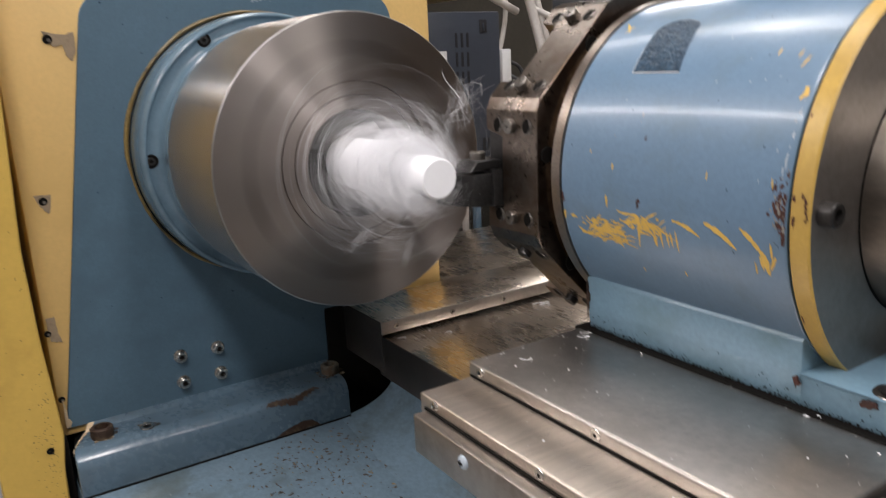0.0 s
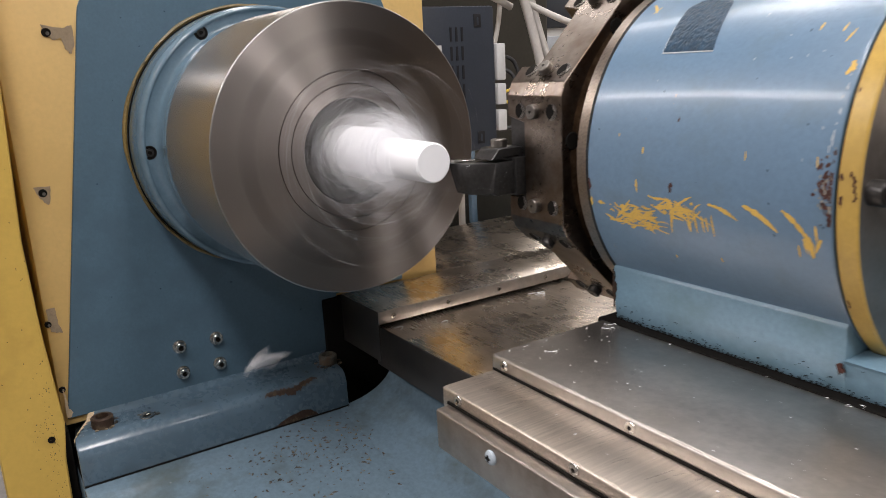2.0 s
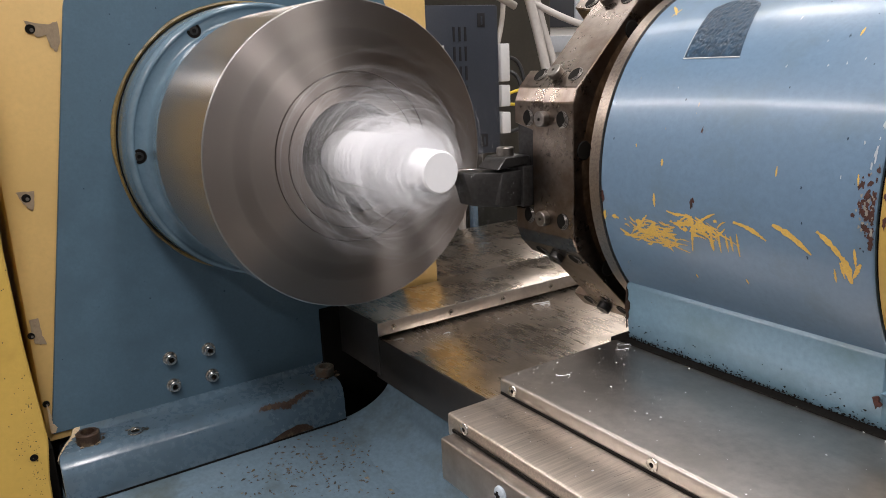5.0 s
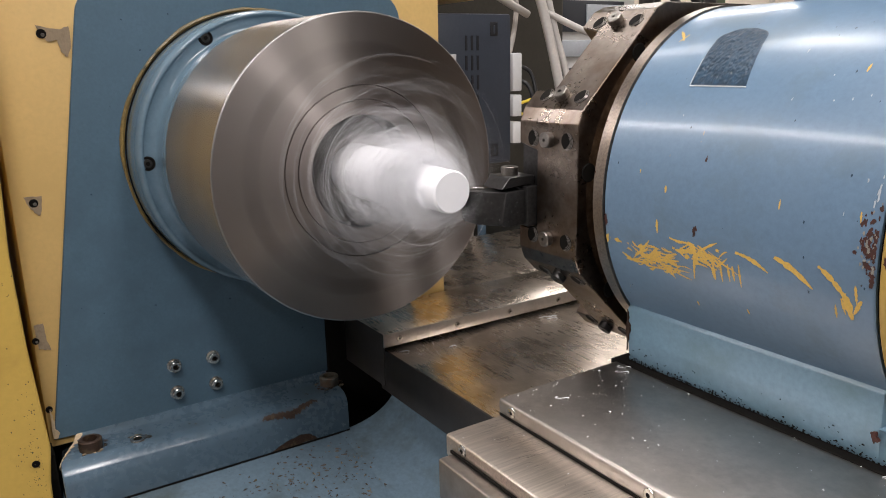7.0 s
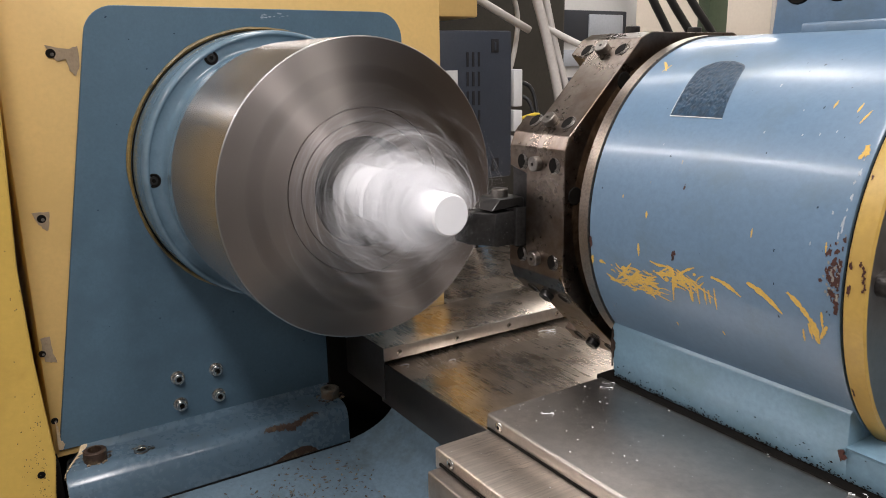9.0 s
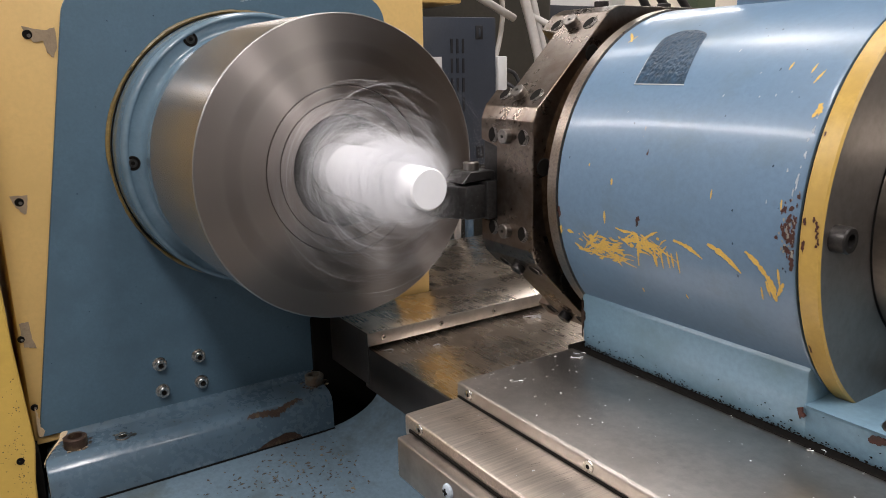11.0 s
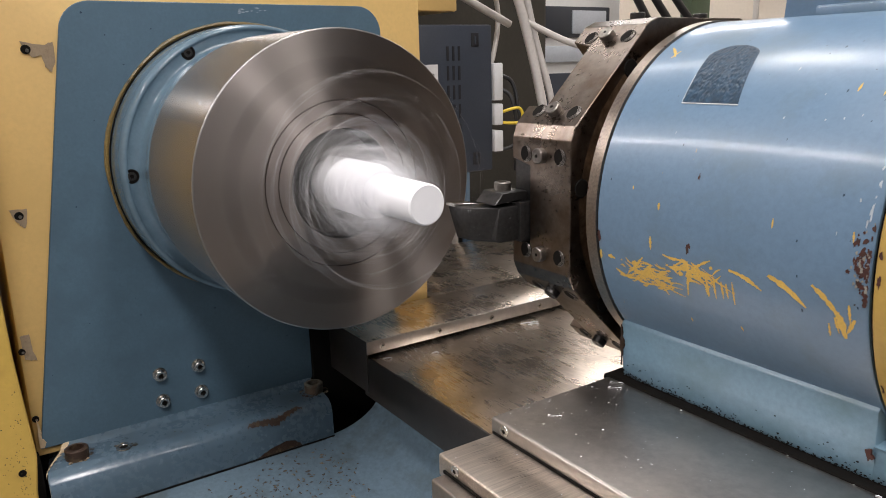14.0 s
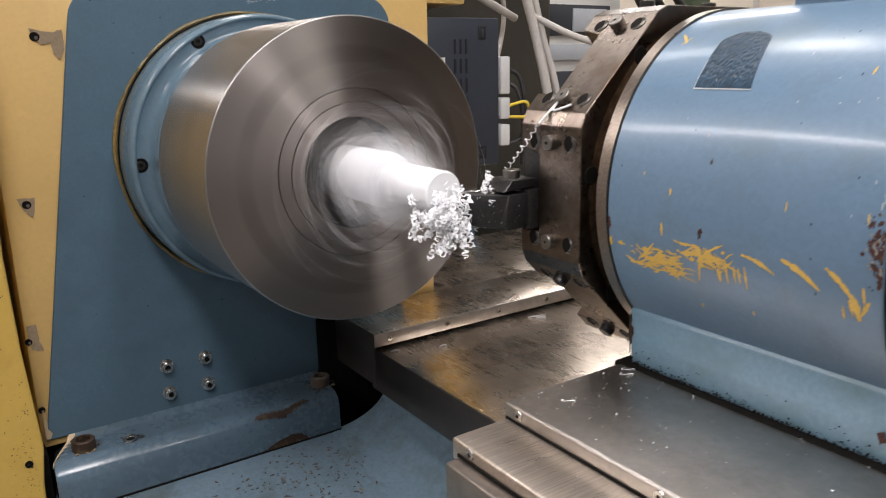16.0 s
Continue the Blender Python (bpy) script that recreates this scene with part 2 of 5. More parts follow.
M_green = paint("green_post", (0.06, 0.09, 0.05), 0.5, scale=30, vary=0.2)
M_tubeglow = glow("lit_diffuser", (1.0, 0.98, 0.94), 3.0)


# ---- mesh helpers ----
def finish(bm, angle=38):
    me = bpy.data.meshes.new("mesh")
    bmesh.ops.recalc_face_normals(bm, faces=bm.faces)
    bm.to_mesh(me)
    bm.free()
    for p in me.polygons:
        p.use_smooth = True
    me.set_sharp_from_angle(angle=radians(angle))
    return me


def thing(name, label, category, group="", kind="", at=None):
    ob = new(name)
    if at is not None:
        ob.matrix_basis = at
    return tagged(ob, label, category, group, kind)


def part(name, bm, material, parent=None, label="", at=None, angle=38):
    me = bm if isinstance(bm, bpy.types.Mesh) else finish(bm, angle)
    if not me.materials:
        me.materials.append(material)
    ob = new(name, me)
    if parent:
        ob.parent = parent
    if at is not None:
        ob.matrix_basis = at
    if label:
        ob["label"] = label
    return ob


def box(x0, x1, y0, y1, z0, z1, bevel=0.0, seg=2):
    bm = bmesh.new()
    bmesh.ops.create_cube(bm, size=1)
    for v in bm.verts:
        v.co = Vector(((x0 + x1) / 2 + v.co.x * (x1 - x0), (y0 + y1) / 2 + v.co.y * (y1 - y0), (z0 + z1) / 2 + v.co.z * (z1 - z0)))
    if bevel:
        bmesh.ops.bevel(bm, geom=bm.edges[:], offset=bevel, segments=seg, affect="EDGES", profile=0.5)
    return bm


def prism(poly, a, c, axis="x", bevel=0.0, seg=2):
    """A polygon of (u, v) swept from a to c along an axis. x: (y, z); y: (x, z); z: (x, y)."""
    bm = bmesh.new()

    def at(u, v, w):
        return {"x": (w, u, v), "y": (u, w, v), "z": (u, v, w)}[axis]
    lo = [bm.verts.new(at(u, v, a)) for u, v in poly]
    hi = [bm.verts.new(at(u, v, c)) for u, v in poly]
    k = len(poly)
    bm.faces.new(lo)
    bm.faces.new(hi[::-1])
    for i in range(k):
        bm.faces.new((lo[i], lo[(i + 1) % k], hi[(i + 1) % k], hi[i]))
    bmesh.ops.recalc_face_normals(bm, faces=bm.faces)
    if bevel:
        bmesh.ops.bevel(bm, geom=bm.edges[:], offset=bevel, segments=seg, affect="EDGES", profile=0.5)
    return bm


def lathe(profile, seg=96, cy=0.0, cz=0.0, a0=0.0, a1=360.0):
    """A profile of (x, r) turned about the x axis through (cy, cz)."""
    bm = bmesh.new()
    full = abs(a1 - a0) >= 360
    cols = seg if full else seg + 1
    rings = []
    for x, r in profile:
        if r < 1e-6:
            rings.append([bm.verts.new((x, cy, cz))] * cols)
        else:
            rings.append([bm.verts.new((x, cy + r * math.cos(radians(a0 + (a1 - a0) * i / seg)), cz + r * math.sin(radians(a0 + (a1 - a0) * i / seg)))) for i in range(cols)])
    for p, q in zip(rings, rings[1:]):
        for i in range(seg):
            j = (i + 1) % cols
            vs = []
            for v in (p[i], p[j], q[j], q[i]):
                if v not in vs:
                    vs.append(v)
            if len(vs) > 2:
                bm.faces.new(vs)
    return bm


def merge(*bms):
    out = bmesh.new()
    for b in bms:
        me = bpy.data.meshes.new("tmp")
        b.to_mesh(me)
        b.free()
        out.from_mesh(me)
        bpy.data.meshes.remove(me)
    return out


def moved(bm, m):
    bmesh.ops.transform(bm, matrix=m, verts=bm.verts)
    return bm


def rod(points, r, seg=12):
    """A round rod or cable through points, smoothed."""
    pts = [Vector(p) for p in points]
    path = []
    for i in range(len(pts) - 1):
        p0, p1, p2, p3 = pts[max(i - 1, 0)], pts[i], pts[i + 1], pts[min(i + 2, len(pts) - 1)]
        for k in range(8):
            s = k / 8
            path.append(0.5 * ((2 * p1) + (p2 - p0) * s + (2 * p0 - 5 * p1 + 4 * p2 - p3) * s * s + (3 * p1 - p0 - 3 * p2 + p3) * s ** 3))
    path.append(pts[-1])
    bm = bmesh.new()
    rings = []
    for i, p in enumerate(path):
        d = (path[min(i + 1, len(path) - 1)] - path[max(i - 1, 0)]).normalized()
        u = d.orthogonal().normalized() if i == 0 else (rings[-1][1] - d * rings[-1][1].dot(d)).normalized()
        w = d.cross(u)
        rings.append(([bm.verts.new(p + r * (math.cos(math.tau * k / seg) * u + math.sin(math.tau * k / seg) * w)) for k in range(seg)], u))
    for (a, _), (c, _) in zip(rings, rings[1:]):
        for k in range(seg):
            bm.faces.new((a[k], a[(k + 1) % seg], c[(k + 1) % seg], c[k]))
    bm.faces.new(rings[0][0][::-1])
    bm.faces.new(rings[-1][0])
    return bm


def cap_screw(r, h, socket=0.5):
    """A socket head standing along +z, its foot at the origin: head and socket recess."""
    prof = [(0, r), (h * 0.9, r), (h, r * 0.88), (h, r * socket), (h * 0.45, r * socket * 0.96), (h * 0.45, 0)]
    bm = lathe(prof, 24)
    return moved(bm, Matrix.Rotation(radians(-90), 4, "Y"))


SCREW = {}


def screw(r, h, material, parent, at, name="screw", label="", socket=0.5):
    key = (r, h, material.name, socket)
    if key not in SCREW:
        SCREW[key] = finish(cap_screw(r, h, socket))
        SCREW[key].materials.append(material)
    ob = part(name, SCREW[key], material, parent, label, at)
    skey = (r * socket, "s")
    if skey not in SCREW:
        SCREW[skey] = finish(prism([(r * socket * 0.95 * math.cos(i * math.pi / 3), r * socket * 0.95 * math.sin(i * math.pi / 3)) for i in range(6)], 0, 0.0004, "z"))
        SCREW[skey].materials.append(M_black)
    part("socket", SCREW[skey], M_black, ob, "", pose(0, 0, h * 0.45 + 0.0003))
    return ob


def facing(p, n, spin=0):
    """A pose at p whose +z points along n."""
    return Matrix.Translation(p) @ Vector(n).to_track_quat("Z", "Y").to_matrix().to_4x4() @ Matrix.Rotation(radians(spin), 4, "Z")


# ---- room ----
def room():
    x0, x1, y0, y1 = -3.4, 3.6, -3.2, 3.0
    tagged(part("floor", box(x0, x1, y0, y1, FLOOR - 0.1, FLOOR), M_floor), "worn grey concrete workshop floor", "floor", kind="structure")
    tagged(part("ceiling", box(x0, x1, y0, y1, CEIL, CEIL + 0.1), M_ceil), "plain pale workshop ceiling", "ceiling", kind="structure")
    for nm, b in (("wall_north", (x0, x1, y1, y1 + 0.12)), ("wall_south", (x0, x1, y0 - 0.12, y0)), ("wall_west", (x0 - 0.12, x0, y0, y1)), ("wall_east", (x1, x1 + 0.12, y0, y1))):
        tagged(part(nm, box(b[0], b[1], b[2], b[3], FLOOR, CEIL), M_wall if nm in ("wall_north", "wall_west") else M_wall2), "plain painted workshop wall", "wall", kind="structure")


def ceiling_light(x, y, length, width):
    ob = thing("ceiling_light", "long white fluorescent ceiling light, lit", "ceiling light", "ceiling lights", at=pose(x, y, CEIL))
    part("housing", box(-length / 2 - 0.04, length / 2 + 0.04, -width / 2 - 0.04, width / 2 + 0.04, -0.12, 0, 0.01), M_cab, ob)
    part("diffuser", box(-length / 2, length / 2, -width / 2, width / 2, -0.16, -0.121, 0.008), M_tubeglow, ob)


room()
for o in [o for o in scene.objects if o.type == "LIGHT"]:
    ceiling_light(o.location.x, o.location.y, o.data.size, o.data.size_y)


# ---- headstock ----
HX = -0.240


def sealant():
    """A hand-laid bead of uneven width round the flange."""
    bm = bmesh.new()
    rings = []
    n = 180
    for i in range(n):
        a = math.tau * i / n
        u = Vector((math.cos(a) * 3, math.sin(a) * 3, 0.5))
        w = 0.0040 + 0.0018 * noise.noise(u) + 0.0008 * noise.noise(u * 5)
        h = 0.0026 + 0.0014 * noise.noise(u * 4)
        rings.append([bm.verts.new((HX + x, r * math.cos(a), r * math.sin(a))) for x, r in ((0.0002, 0.1420 + w), (h * 0.7, 0.1420 + w * 0.9), (h, 0.1420 + w * 0.5), (h * 0.6, 0.1420 + w * 0.1))])
    for i in range(n):
        p, q = rings[i], rings[(i + 1) % n]
        for k in range(3):
            bm.faces.new((p[k], p[k + 1], q[k + 1], q[k]))
    return bm


def headstock():
    ob = thing("headstock", "blue and yellow painted lathe headstock, chipped paint", "lathe headstock")
    # yellow front panel with the screw holes
    part("yellow_panel", box(-0.62, HX - 0.004, -0.2470, 0.2335, -0.285, 0.188, 0.003), M_yellow, ob, "yellow painted sheet panel with worn screw holes")
    # blue front plate: slanted left edge, rounded top corners

    def corner(cx, cz, r, a0, a1):
        return [(cx + r * math.cos(radians(a0 + (a1 - a0) * i / 8)), cz + r * math.sin(radians(a0 + (a1 - a0) * i / 8))) for i in range(9)]
    poly = [(-0.2425, -0.2755), (0.0775, -0.2755), (0.0785, -0.204), (0.1760, -0.204)] + corner(0.146, 0.1345, 0.030, 0, 90) + corner(-0.141, 0.1345, 0.030, 90, 172)
    part("front_plate", prism(poly, HX - 0.004, HX, "x", 0.0006, 1), M_plate, ob, "blue painted front plate")
    for y, z in ((-0.1192, -0.2248), (-0.0773, -0.2248), (-0.1190, -0.2560), (-0.0768, -0.2560)):
        part("washer", moved(lathe([(0, 0.0078), (0.0010, 0.0076), (0.0012, 0.0055), (0, 0.0055)], 24), pose(HX, y, z)), M_bright, ob)
        screw(0.0060, 0.0065, M_bright, ob, facing((HX + 0.0012, y, z), (1, 0, 0), y * 900), "bolt", "bright hexagon socket bolt")
    rnd = random.Random(14)
    nick = bmesh.new()
    for k in range(30):
        y, z = (rnd.uniform(-0.235, 0.15), rnd.uniform(-0.26, 0.155)) if k < 20 else (rnd.uniform(-0.165, -0.10), rnd.uniform(0.02, 0.155))
        if math.hypot(y, z) < 0.153 or y < -0.150 - 0.215 * (0.155 - z):
            continue
        s = rnd.uniform(0.0004, 0.0014)
        nick.faces.new([nick.verts.new((HX + 0.0003, y + s * rnd.uniform(0.5, 1.2) * math.cos(a), z + s * rnd.uniform(0.4, 1.0) * math.sin(a))) for a in (0, 1, 2, 3, 4, 5)])
    part("paint_nicks", nick, M_pock, ob, "small dark nicks in the paint")["kind"] = "stuff"
    peel = bmesh.new()
    for k in range(16):
        y, z, q = rnd.uniform(0.0, 0.034), 0.1565 + rnd.gauss(0, 0.0015), rnd.uniform(0.0006, 0.0022)
        peel.faces.new([peel.verts.new((HX + 0.0004, y + q * 1.6 * rnd.uniform(0.5, 1.2) * math.cos(a), z + q * 0.4 * rnd.uniform(0.4, 1.2) * math.sin(a))) for a in (0, 1, 2, 3, 4, 5)])
    part("peeled_paint", peel, M_scuff, ob, "pale peeled paint above the flange")["kind"] = "stuff"
    # screw holes in the yellow panel with torn paint round them
    rnd = random.Random(4)
    for y, z, r in ((-0.2005, 0.120, 0.0052), (-0.2279, -0.0344, 0.005), (-0.2445, -0.1696, 0.004), (-0.2425, -0.243, 0.004)):
        part("screw_hole", moved(lathe([(0, r * 0.84), (0.0014, r * 0.80), (0.0016, r * 0.70), (0.0013, r * 0.64), (0.0013, 0.0)], 20), pose(HX - 0.004, y, z)), M_black, ob)
        part("screw_stub", moved(lathe([(0.0013, r * 0.34), (0.0015, r * 0.30), (0.0015, 0.0)], 14), pose(HX - 0.004, y + r * 0.2, z - r * 0.2)), M_bolt, ob)
    blob("bare_patch", [(HX - 0.0035, -0.2005 + u, 0.120 + v) for u, v in ((-0.004, 0.007), (0.016, 0.004), (0.024, 0.007), (0.024, -0.012), (0.019, -0.021), (0.014, -0.016), (0.013, -0.006), (0.004, -0.007))], "x", M_tan, ob)
    blob("bare_patch", [(HX - 0.0035, -0.2279 + u, -0.0344 + v) for u, v in ((-0.008, 0.006), (0.007, 0.006), (0.006, -0.009), (0.003, -0.012), (-0.003, -0.006))], "x", M_tan, ob)
    blob("bare_patch", [(HX - 0.0035, -0.2445 + u, -0.165 + v) for u, v in ((0.0, 0.011), (0.008, 0.012), (0.010, -0.006), (0.012, -0.016), (0.002, -0.014))], "x", M_tan, ob)
    blob("bare_edge", [(HX - 0.0002, -0.2425 + u, -0.2735 + v) for u, v in ((0.0, 0.0), (0.004, -0.001), (0.006, 0.004), (0.003, 0.010), (0.003, 0.018), (0.0010, 0.030), (-0.0005, 0.030))], "x", M_cream, ob)
    # paint-sealed flange behind the chuck
    part("sealant_ring", sealant(), M_gold, ob, "old brown sealant ring")
    part("flange_gap", lathe([(HX + 0.0015, 0.1420), (HX + 0.0040, 0.1414), (HX + 0.0040, 0.1400)], 128), M_black, ob)
    part("flange", lathe([(HX, 0.1412), (-0.1990, 0.1412), (-0.1935, 0.1406), (-0.1898, 0.1392), (-0.1885, 0.1374), (-0.1888, 0.1360), (-0.1905, 0.1351), (-0.1912, 0.1340), (-0.1912, 0.1250), (-0.1900, 0.1236), (-0.1860, 0.1226), (-0.1790, 0.1219), (-0.1680, 0.1217), (-0.1560, 0.1224), (-0.1480, 0.1238), (-0.1430, 0.1244), (-0.1412, 0.1238), (-0.1412, 0.09)], 128), M_flange, ob, "round blue painted spindle flange", angle=60)
    for a in (120.2, 180.2, 300, 0, 60):
        y, z = 0.1318 * math.cos(radians(a)), 0.1318 * math.sin(radians(a))
        part("screw_recess", moved(lathe([(0.0002, 0.0070), (0.0007, 0.0066), (0.0007, 0.0056), (0.0003, 0.0052), (0.0003, 0)], 24), pose(-0.1912, y, z)), M_black, ob)
        screw(0.0042, 0.0010, M_capscrew, ob, facing((-0.1909, y, z), (1, 0, 0)), "screw", "", 0.55)
    return ob


def blob(name, pts, axis, material, parent, seed=0, lift=0.0, thick=0.0006):
    """A flat patch with ragged edges over an outline, lying across an axis."""
    rnd = random.Random(seed + len(pts))
    k = "xyz".index(axis)
    fine = []
    for i, p in enumerate(pts):
        q = pts[(i + 1) % len(pts)]
        for s in range(4):
            f = s / 4
            w = [p[j] * (1 - f) + q[j] * f for j in range(3)]
            for j in range(3):
                if j != k:
                    w[j] += rnd.uniform(-1, 1) * 0.0007
            fine.append(w)
    bm = bmesh.new()
    lo = []
    hi = []
    for w in fine:
        lo.append(bm.verts.new(w))
        up = list(w)
        up[k] += thick
        hi.append(bm.verts.new(up))
    bm.faces.new(hi)
    n = len(fine)
    for i in range(n):
        bm.faces.new((lo[i], lo[(i + 1) % n], hi[(i + 1) % n], hi[i]))
    return part(name, bm, material, parent)


def headstock_foot(ob):
    prof = [(-0.40, -0.2745), (-0.2385, -0.2745), (-0.232, -0.2800), (-0.198, -0.2815), (-0.189, -0.2835), (-0.183, -0.289), (-0.1805, -0.297), (-0.1795, -0.330), (-0.40, -0.330)]
    bm = prism(prof, -0.2435, 0.0560, "y", 0.002, 2)

    def left_end(x):
        """The foot's outer end draws in towards the front plate."""
        return 0.021 * max(0.0, min(1.0, (-0.193 - x) / 0.046)) ** 1.4
    for v in bm.verts:
        if v.co.y < -0.23:
            v.co.y += left_end(v.co.x)
    skin = bmesh.new()
    rows = []
    for k in range(25):
        x = -0.2384 + 0.0454 * k / 24
        z = float(np.interp(x, [-0.2385, -0.232, -0.198, -0.189], [-0.2745, -0.2800, -0.2815, -0.2835])) + 0.0007
        y, w = -0.2438 + left_end(x), 0.0065 * (1 - k / 26) * (1 + 0.35 * math.sin(k * 1.7) + 0.2 * math.sin(k * 4.1))
        rows.append([skin.verts.new((x, y + w, z)), skin.verts.new((x, y + 0.001, z)), skin.verts.new((x, y - 0.0006, z - 0.002)), skin.verts.new((x, y - 0.0006, z - 0.004 - 0.014 * (1 - k / 26)))])
    for p, q in zip(rows, rows[1:]):
        for k in range(3):
            skin.faces.new((p[k], p[k + 1], q[k + 1], q[k]))
    part("bare_edge", skin, M_cream, ob, "bare cream filler along the foot's end")
    part("foot", bm, M_foot, ob, "blue cast foot with chipped edges")
    part("seam", box(-0.30, -0.1790, -0.2425, 0.0555, -0.3290, -0.3268), M_black, ob)
    for y, x, skin in ((-0.2130, -0.212, M_rustb), (0.0480, -0.214, M_pale)):
        screw(0.0112, 0.0115, skin, ob, pose(x, y, -0.2815), "bolt", "rusty socket head bolt", 0.62)
    part("plug", moved(lathe([(0, 0.0078), (0.0012, 0.0074), (0.0014, 0.0045), (0.0006, 0.004)], 28), Matrix.Translation((-0.205, -0.170, -0.2813)) @ Matrix.Rotation(radians(-90), 4, "Y")), M_bright, ob, "worn bright plug ring")
    part("plug_hole", moved(lathe([(0.0007, 0.0041), (0.0007, 0.0)], 20), Matrix.Translation((-0.205, -0.170, -0.2813)) @ Matrix.Rotation(radians(-90), 4, "Y")), M_black, ob)
    for k in range(64):
        rr = random.Random(k)
        cx, cy = (-0.213, 0.047) if k < 28 else (-0.212, -0.213) if k < 52 else (-0.205, -0.170)
        a, q = rr.uniform(0, 6.28), rr.uniform(0.0105, 0.0165) * (0.65 if k > 51 else 1)
        x, y, s = cx + q * math.cos(a), cy + q * math.sin(a), rr.uniform(0.0006, 0.0024)
        if x > -0.199 or x < -0.229:
            continue
        blob("rust_fleck", [(x + s * math.cos(b), y + s * 1.3 * math.sin(b), -0.2813) for b in (0, 1.3, 2.4, 3.6, 5.0)], "z", (M_rustb, M_tan, M_crumb)[k % 3], ob, k, thick=0.0009)
    # bare rusty stretch over the rounded front edge, and a dark one at the seam
    rnd = random.Random(6)
    skin = bmesh.new()
    lip = [(-0.194, -0.2822), (-0.1885, -0.2838), (-0.1842, -0.2880), (-0.1815, -0.2935), (-0.1802, -0.2990)]
    rows = []
    for k in range(40):
        s = k / 39
        y = -0.046 + 0.066 * s
        top = 1.9 - 0.9 * s + rnd.uniform(-0.25, 0.25) - 0.3 * math.sin(s * 9)
        low = min(4.0, top + (1.15 * math.sin(math.pi * min(1, s * 0.98 + 0.01)) ** 0.6 + rnd.uniform(-0.35, 0.35)) + 0.15)

        def lip_at(f):
            f = max(0.0, min(3.999, f))
            a, c, g = lip[int(f)], lip[int(f) + 1], f - int(f)
            return a[0] + (c[0] - a[0]) * g + 0.0007, y, a[1] + (c[1] - a[1]) * g + 0.0007
        rows.append([skin.verts.new(lip_at(top + (low - top) * q / 4)) for q in range(5)])
    for p, q in zip(rows, rows[1:]):
        for k in range(4):
            skin.faces.new((p[k], p[k + 1], q[k + 1], q[k]))
    part("rust_patch", skin, M_rustb, ob, "bare rusty edge")
    blob("rust_patch", [(-0.1797, -0.040, -0.3268), (-0.1797, -0.022, -0.3200), (-0.1797, -0.004, -0.3160), (-0.1797, 0.006, -0.3185), (-0.1797, 0.012, -0.3230), (-0.1797, 0.014, -0.3268)], "x", M_rustb, ob)
    return ob


